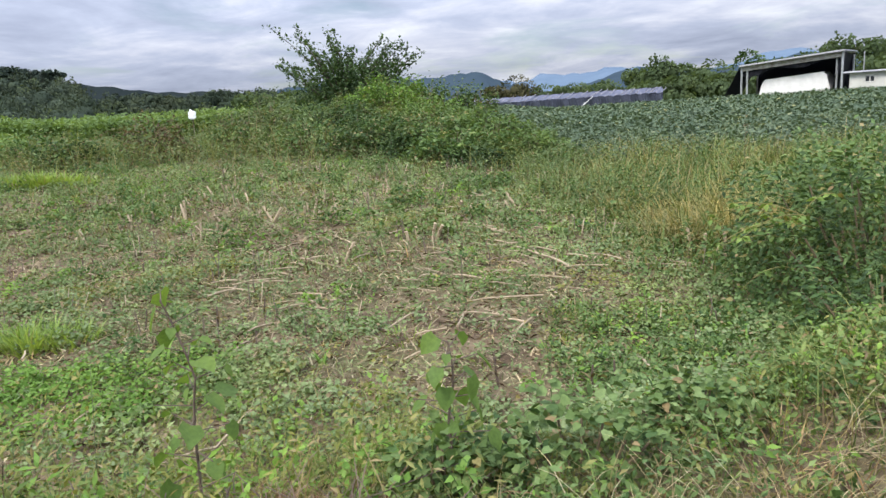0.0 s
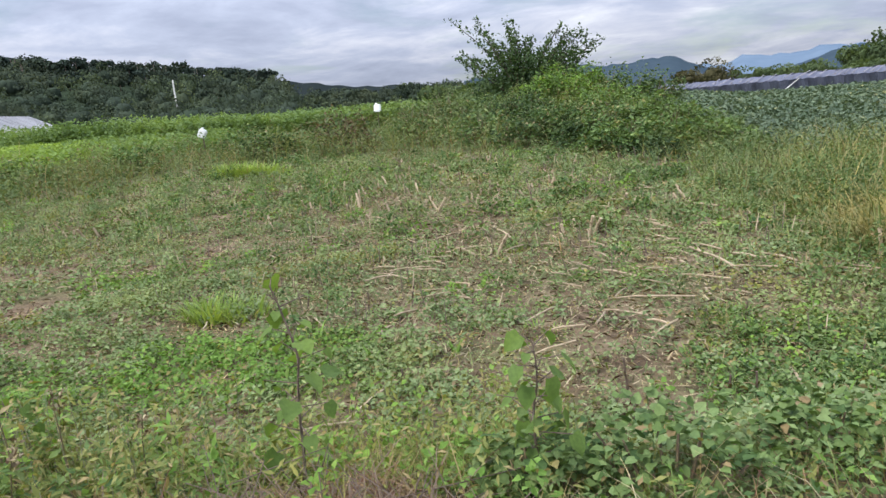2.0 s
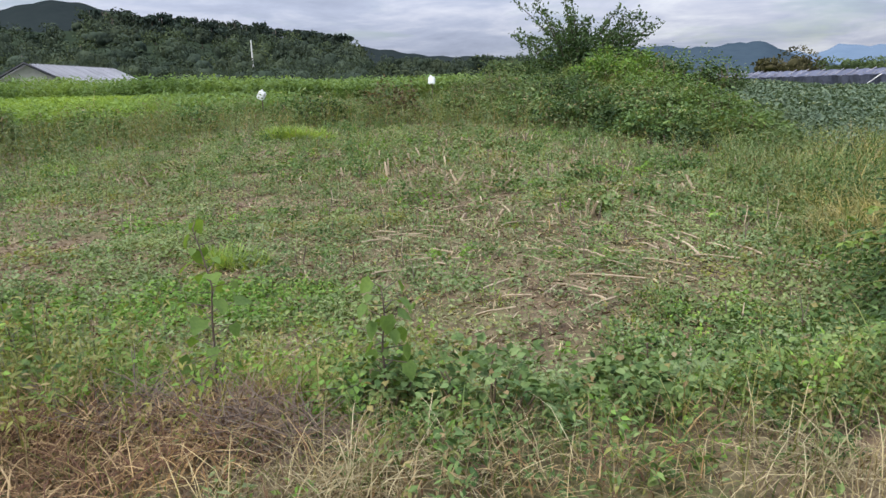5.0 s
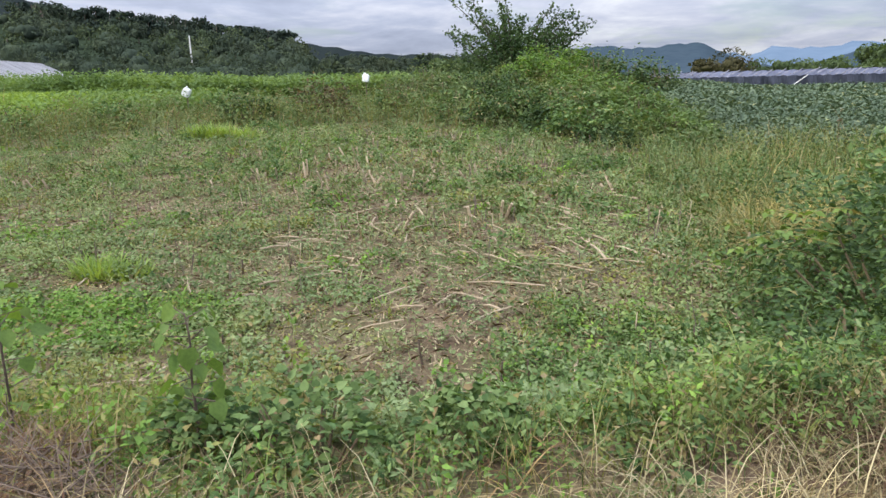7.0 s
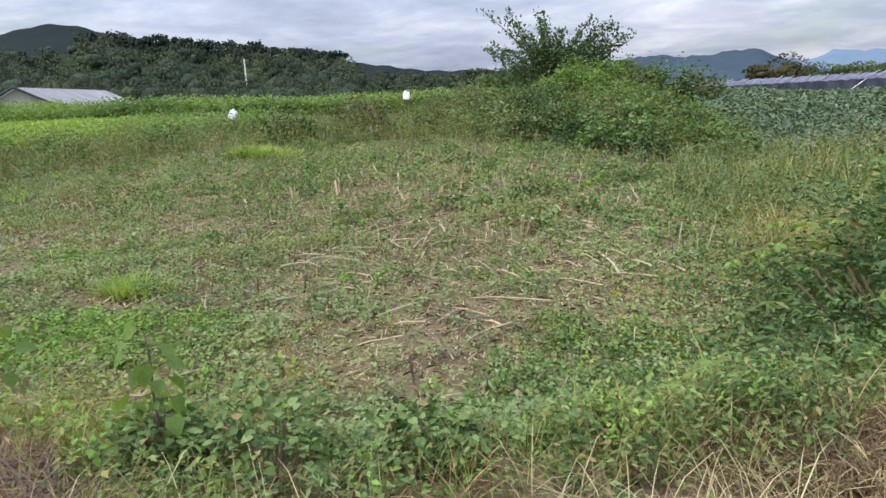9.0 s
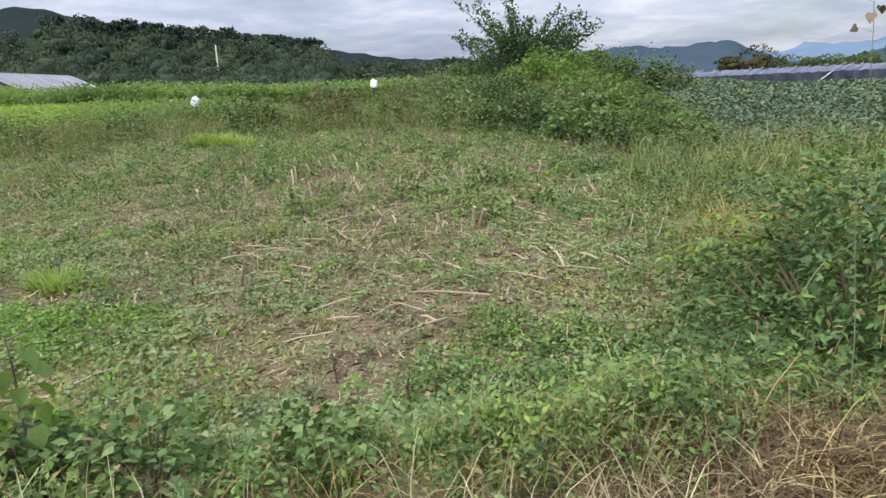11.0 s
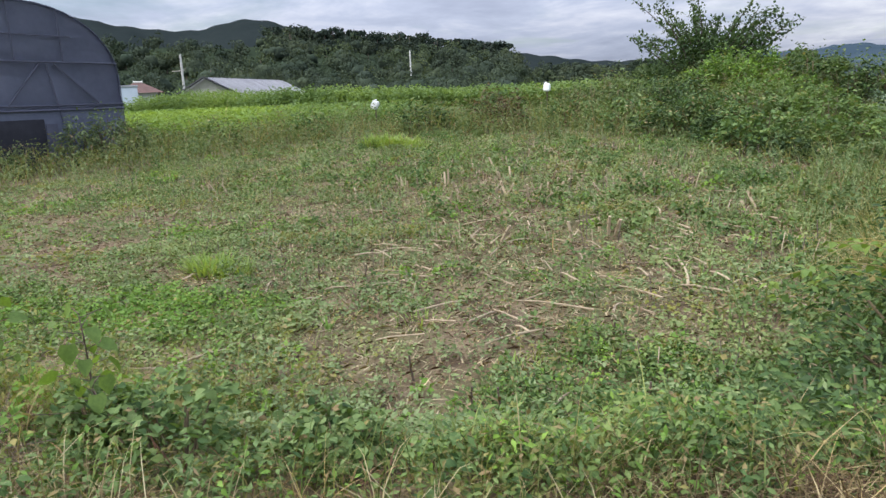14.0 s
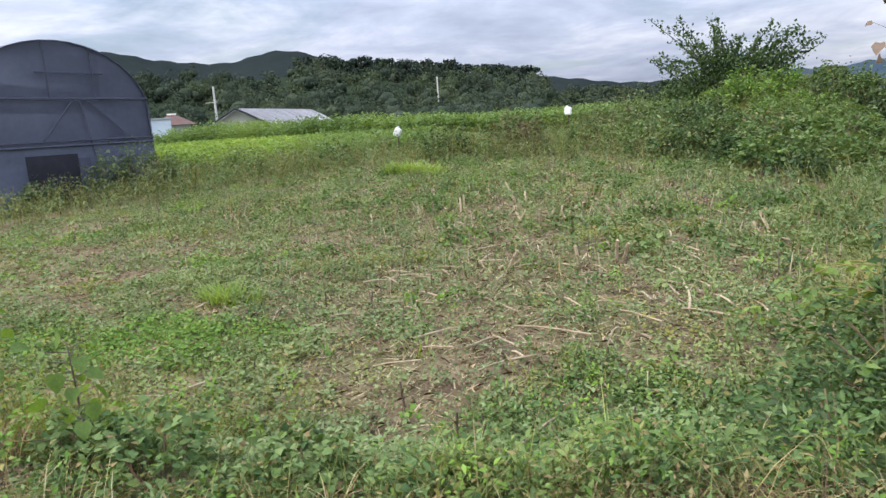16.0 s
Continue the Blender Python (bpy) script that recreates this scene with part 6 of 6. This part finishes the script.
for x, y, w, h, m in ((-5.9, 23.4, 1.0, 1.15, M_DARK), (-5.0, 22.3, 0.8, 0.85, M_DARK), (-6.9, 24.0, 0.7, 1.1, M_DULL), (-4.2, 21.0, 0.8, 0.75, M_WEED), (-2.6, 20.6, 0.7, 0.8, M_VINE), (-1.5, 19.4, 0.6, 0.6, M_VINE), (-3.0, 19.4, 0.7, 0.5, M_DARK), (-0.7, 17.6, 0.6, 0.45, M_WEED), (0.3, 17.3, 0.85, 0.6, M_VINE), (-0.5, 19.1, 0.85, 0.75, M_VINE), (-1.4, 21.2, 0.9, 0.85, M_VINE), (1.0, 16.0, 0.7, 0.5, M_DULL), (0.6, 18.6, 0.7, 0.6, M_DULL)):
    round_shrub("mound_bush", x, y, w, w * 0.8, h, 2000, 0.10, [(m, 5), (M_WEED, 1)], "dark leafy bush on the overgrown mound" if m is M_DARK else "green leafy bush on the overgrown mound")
for x, y, h in ((-8.6, 24.6, 1.7), (-8.2, 24.1, 1.5), (-7.6, 23.4, 1.4), (-9.9, 25.2, 1.3), (-7.0, 22.6, 1.1)):
    round_shrub("spiky_weed", x, y, 0.4, 0.4, h, 420, 0.20, [(M_DULL, 3), (M_PALE, 1)], "tall spiky grey-green weed before the mound", NARROW, 16)
round_shrub("weed_bush", -1.6, 18.0, 1.2, 0.9, 0.6, 1400, 0.12, [(M_WEED, 2), (M_VINE, 1)], "low leafy weed bush on the mound's foot")
for x, y, w, h, m, lab in ((-17.9, 18.2, 1.0, 0.9, M_WEED, "grey-green weed bush in the belt"), (-19.6, 15.4, 1.1, 0.85, M_COVER, "grey-green weed bush in the belt"), (-16.0, 21.6, 1.1, 1.0, M_WEED, "grey-green weed bush in the belt"),
                           (-10.2, 24.0, 1.0, 0.9, M_WEED, "grey-green weed bush in the belt"), (-10.9, 27.2, 1.4, 1.3, M_SHRUB, "dark green bush behind the weed belt"), (-8.2, 23.0, 0.9, 0.8, M_COVER, "grey-green weed bush in the belt"),
                           (-6.4, 21.6, 1.1, 1.0, M_WEED, "dark weed bush at the mound's foot"), (-4.9, 20.4, 0.9, 0.75, M_SHRUB, "dark weed bush at the mound's foot"), (-2.2, 19.3, 1.0, 0.7, M_WEED, "dark weed bush at the mound's foot")):
    round_shrub("weed_bush", x, y, w, w * 0.8, h, 1500, 0.11, [(m, 3), (M_WEED, 1), (M_GRASS, 1)], lab)
for x, y, h in ((-20.1, 10.7, 1.35), (-20.0, 11.6, 1.5), (-20.3, 12.5, 1.3), (-19.9, 8.4, 0.7), (-20.2, 6.4, 0.8), (-19.6, 4.6, 0.7)):
    round_shrub("tall_weed", x, y, 0.5, 0.6, h, 1100, 0.17, [(M_PALE, 4), (M_DULL, 1)], "tall pale green weed before the net greenhouse", NARROW, 14)

for x, y, w, h in ((-9.5, 26.5, 1.2, 1.7), (-8.4, 24.4, 0.8, 1.2), (-10.5, 25.0, 1.0, 1.3), (-7.2, 23.2, 0.8, 1.0)):
    round_shrub("weed_bush", x, y, w, w * 0.8, h, 2200, 0.10, [(M_DULL, 4), (M_BELT, 1), (M_DARK, 1)], "grey-green weed bush before the tall shrub", OVAL)
for x, y, w, h in HEDGE:
    round_shrub("hedge_bush", x, y, w, w * 0.8, h, 1500, 0.17, [(M_DULL, 2), (M_WEED, 2), (M_DARK, 2)], "dull dark green bush behind the mound")

# yellowing grass
for x, y, h in ((2.35, 8.8, 0.75), (2.7, 8.75, 0.85), (3.0, 9.2, 0.95), (2.1, 9.5, 0.65), (2.6, 9.6, 0.8), (3.3, 10.0, 0.9), (2.7, 10.5, 0.7), (1.9, 10.6, 0.5), (3.6, 9.3, 0.8), (1.6, 11.6, 0.45), (3.2, 11.2, 0.6), (2.2, 12.4, 0.5), (1.2, 12.8, 0.4), (3.6, 12.6, 0.55)):
    grass_tuft("yellow_grass_clump", x, y, h, 420, 0.0075, M_YELLOW, "yellowing arching grass clump beside the plot", 0.5, 1.45)
for x, y in ((2.3, 8.4), (2.6, 8.3), (2.9, 8.6)):
    grass_tuft("dry_grass_clump", x, y, 0.4, 120, 0.006, M_RED, "rusty dry grass at the foot of yellow grass", 0.2, 0.6)
# bright young grass
for x, y, h, n in ((-4.5, 5.62, 0.30, 220), (-4.75, 5.75, 0.26, 180), (-4.2, 5.7, 0.24, 140), (-12.5, 16.9, 0.55, 280), (-13.2, 17.0, 0.5, 240), (-12.0, 17.2, 0.5, 220), (-11.4, 17.0, 0.35, 120), (-2.2, 9.0, 0.12, 50), (-1.0, 5.6, 0.12, 40), (0.3, 5.2, 0.1, 40)):
    grass_tuft("bright_grass_tuft", x, y, h, n, 0.006 + 0.0007 * y, M_LIMEGRASS, "bright lime-green tuft of young grass", 0.24 if y < 12 else 0.42, 0.95)
for x, y, h in ((0.95, 3.92, 0.24), (1.62, 5.0, 0.2), (-2.2, 4.7, 0.2), (-1.6, 5.0, 0.16), (-3.0, 5.2, 0.2)):
    grass_tuft("corn_seedling", x, y, h, 7, 0.016, M_BRIGHT, "bright green broad-bladed corn seedling", 0.02, 0.5)

sapling(-1.35, 2.36, 1.05, 28, 0.092, "thin dark-stemmed sapling with broad heart-shaped leaves", 0.13, 0.45)
sapling(-0.33, 2.5, 0.66, 26, 0.082, "short sapling with broad heart-shaped leaves", 0.06, 0.1)
sapling(-2.75, 2.15, 0.7, 24, 0.075, "thin leafy sapling on the bank", -0.05, 0.05)
sapling(-3.1, 1.7, 0.6, 24, 0.08, "thin leafy sapling on the bank", 0.02, 0.0)
sapling(2.83, 4.22, 1.88, 7, 0.038, "tall thin dry stalk with a few curled brown leaves", -0.06, 0.0, M_CURL, 0.86, M_PALESTEM, 0.003)
for x, y, h, lx, ly in ((-2.42, 1.87, 1.05, -0.08, 0.0), (-2.75, 1.42, 0.84, -0.08, 0.0), (-2.28, 2.0, 0.74, -0.03, 0.03), (-2.75, 2.3, 0.7, 0.08, 0.04), (-1.95, 2.1, 0.55, 0.05, 0.0), (-3.3, 1.9, 0.8, -0.05, 0.06), (-2.1, 1.6, 0.5, 0.04, 0.05)):
    seeding_weed(x, y, h, "tall thin weed with a brown seed head", (lx, ly))

for x, y, w, h in ((-2.75, 1.95, 0.5, 0.46), (-3.3, 1.6, 0.6, 0.5), (-2.2, 2.5, 0.4, 0.34), (-1.95, 1.95, 0.34, 0.30), (-2.35, 1.55, 0.36, 0.36), (-1.75, 2.5, 0.36, 0.28), (-3.1, 2.35, 0.5, 0.42), (-2.9, 1.3, 0.42, 0.5), (-2.45, 1.35, 0.3, 0.36), (-3.4, 1.05, 0.5, 0.5)):
    round_shrub("leafy_weed", x, y, w, w * 0.8, h, 760, 0.055, [(M_WEED, 2), (M_SAPLEAF, 3), (M_OLIVE, 1)], "knee-high leafy green weed on the bank", OVAL, 12)
for x, y, w, h in ((0.2, 2.62, 0.34, 0.30), (0.78, 3.05, 0.26, 0.2), (-0.32, 2.5, 0.24, 0.24)):
    round_shrub("vine_clump", x, y, w, w * 0.8, h, 480, 0.044, [(M_WEED, 2), (M_COVER, 3), (M_VINE, 2)], "green broad-leaved vine clump on the bank", HEART, 10)

def dead_brush(x, y, spread, h, n):
    """A tangle of thin dead purplish stems fallen over each other."""
    root = empty("dead_brush", Matrix.Translation((x, y, float(land(x, y)))), "tangle of thin dead brown weed stems", "brush", "dead brush by the track")
    a, rr = rng.uniform(0, 6.28, n), np.sqrt(rng.uniform(0, 1, n)) * spread
    p = np.stack([np.cos(a) * rr * 1.4, np.sin(a) * rr * 0.7, rng.uniform(-0.03, 0.4 * h, n)], -1)
    v, f = blades(p, rng.uniform(0.12, 0.40, n), rng.uniform(0, 6.28, n), rng.uniform(0.6, 1.6, n), rng.uniform(0.0015, 0.0035, n), 0.5)
    tagged(mesh_object("twig_mass", v, f, [M_TWIG]), kind="stuff").parent = root
    k = 40
    q = np.stack([rng.normal(0, spread * 0.6, k), rng.normal(0, spread * 0.35, k), rng.uniform(0, 0.12, k)], -1)
    v, f = stems(q, q + np.stack([rng.normal(0, 0.2, k), rng.normal(0, 0.15, k), rng.uniform(0.05, h, k)], -1), 0.0035)
    tagged(mesh_object("stalk_mass", v, f, [M_DARKSTUB]), kind="stuff").parent = root


for x, y, w, h, n in ((-0.95, 1.95, 0.34, 0.22, 520), (-0.55, 1.98, 0.26, 0.18, 300), (-1.5, 1.75, 0.28, 0.16, 260)):
    dead_brush(x, y, w, h, n)

# stakes, stubs and stalks
for x, y, h in ((2.0, 8.2, 0.34), (2.12, 8.05, 0.30), (2.32, 7.9, 0.34), (2.55, 7.8, 0.30), (2.75, 8.0, 0.28)):
    corn_stub(x, y, h + 0.05, rng.normal(0, 4), rng.uniform(0, 360), M_STUB, "pale cut stalk standing by yellow grass")
part("wooden_post", tube(bmesh.new(), [(-9.0, 25.0, float(land(-9, 25)) - 0.2), (-8.97, 25.0, 1.25)], 0.06, 0.05), M_DARKSTUB)
tagged(bpy.data.objects["wooden_post"], "short dark weathered post among weeds", "post")
pale = corn_stub(-6.35, 12.43, 0.37, 3, 10, M_STUB, "pale cut corn stub standing in soil", 0.026)
dark_ = corn_stub(0.44, 4.45, 0.22, 2, 40, M_DARKSTUB, "dark weathered stub standing in soil", 0.009)
spots = [(-5.22, 10.64), (-5.18, 10.82), (-5.14, 11.0), (-5.08, 11.2), (-7.8, 13.96), (-7.65, 14.1), (-7.1, 11.8), (-7.3, 12.0), (-5.6, 13.3), (-5.5, 13.5), (-3.3, 11.3), (-1.5, 9.16), (-2.35, 8.63), (-0.15, 11.97), (-0.05, 12.1), (-1.1, 12.13)]
for k in range(15):
    cx, cy, way = rng.normal(-5.0, 2.4), np.clip(rng.normal(12.8, 2.0), 9.6, 18), rng.normal(0.5, 0.5)
    for i in range(rng.integers(2, 6)):
        spots.append((cx + math.cos(way) * 0.22 * i + rng.normal(0, 0.06), cy + math.sin(way) * 0.22 * i + rng.normal(0, 0.06)))
for x, y in spots:
    if past_plot(x, y) < 0:
        copy_thing(pale, pose(x, y, float(land(x, y)) - 0.03, rng.normal(0, 19), rng.normal(0, 19), rng.uniform(0, 360)) @ Matrix.Diagonal((1, 1, rng.uniform(0.55, 1.0), 1)))
for x, y in ((0.62, 4.55), (0.1, 4.05), (-0.2, 4.6), (1.3, 5.2), (1.6, 5.6), (1.9, 5.3), (-1.8, 4.36), (0.6, 6.1), (-2.6, 6.4), (-2.9, 6.0), (-3.7, 6.1), (-5.6, 8.8), (-6.2, 9.2), (-5.0, 8.4), (-4.6, 9.0)):
    copy_thing(dark_, pose(x, y, float(land(x, y)) - 0.03, rng.normal(0, 7), rng.normal(0, 7), rng.uniform(0, 360)) @ Matrix.Diagonal((1, 1, rng.uniform(0.6, 1.2), 1)))
for x, y, ln, yaw, r in ((0.40, 8.15, 0.75, 24, 0.022), (0.10, 8.75, 0.6, 30, 0.02), (-0.8, 10.6, 0.9, 62, 0.02), (-3.2, 10.2, 0.7, 25, 0.018), (-2.9, 8.9, 0.6, 20, 0.018), (-2.44, 8.75, 0.5, 15, 0.02), (-2.75, 8.6, 0.55, 48, 0.02), (-2.5, 9.6, 0.6, 35, 0.018), (-0.6, 10.3, 0.8, 60, 0.018),
                         (-0.3, 10.0, 0.5, 45, 0.018), (-0.2, 6.5, 0.8, 95, 0.013), (-2.2, 6.6, 0.6, 118, 0.016), (-0.8, 5.1, 0.4, 140, 0.012), (-1.6, 9.4, 0.5, 20, 0.017), (-1.2, 11.2, 0.5, 30, 0.018)):
    fallen_stalk(x, y, ln, yaw, r, M_STUB, 0.06)
for k in range(190):
    x, y = rng.normal(-2.0, 3.0), rng.normal(9.0, 2.8)
    if in_plot(x, y) and verge(x, y) > 1.5:
        fallen_stalk(x, y, rng.uniform(0.2, 0.6), rng.normal(60, 50), rng.uniform(0.009, 0.019), None, rng.uniform(0.02, 0.07))

seeding_weed(2.75, 8.75, 1.5, "tall thin weed with a reddish seed head", (0.02, 0.02), 10)
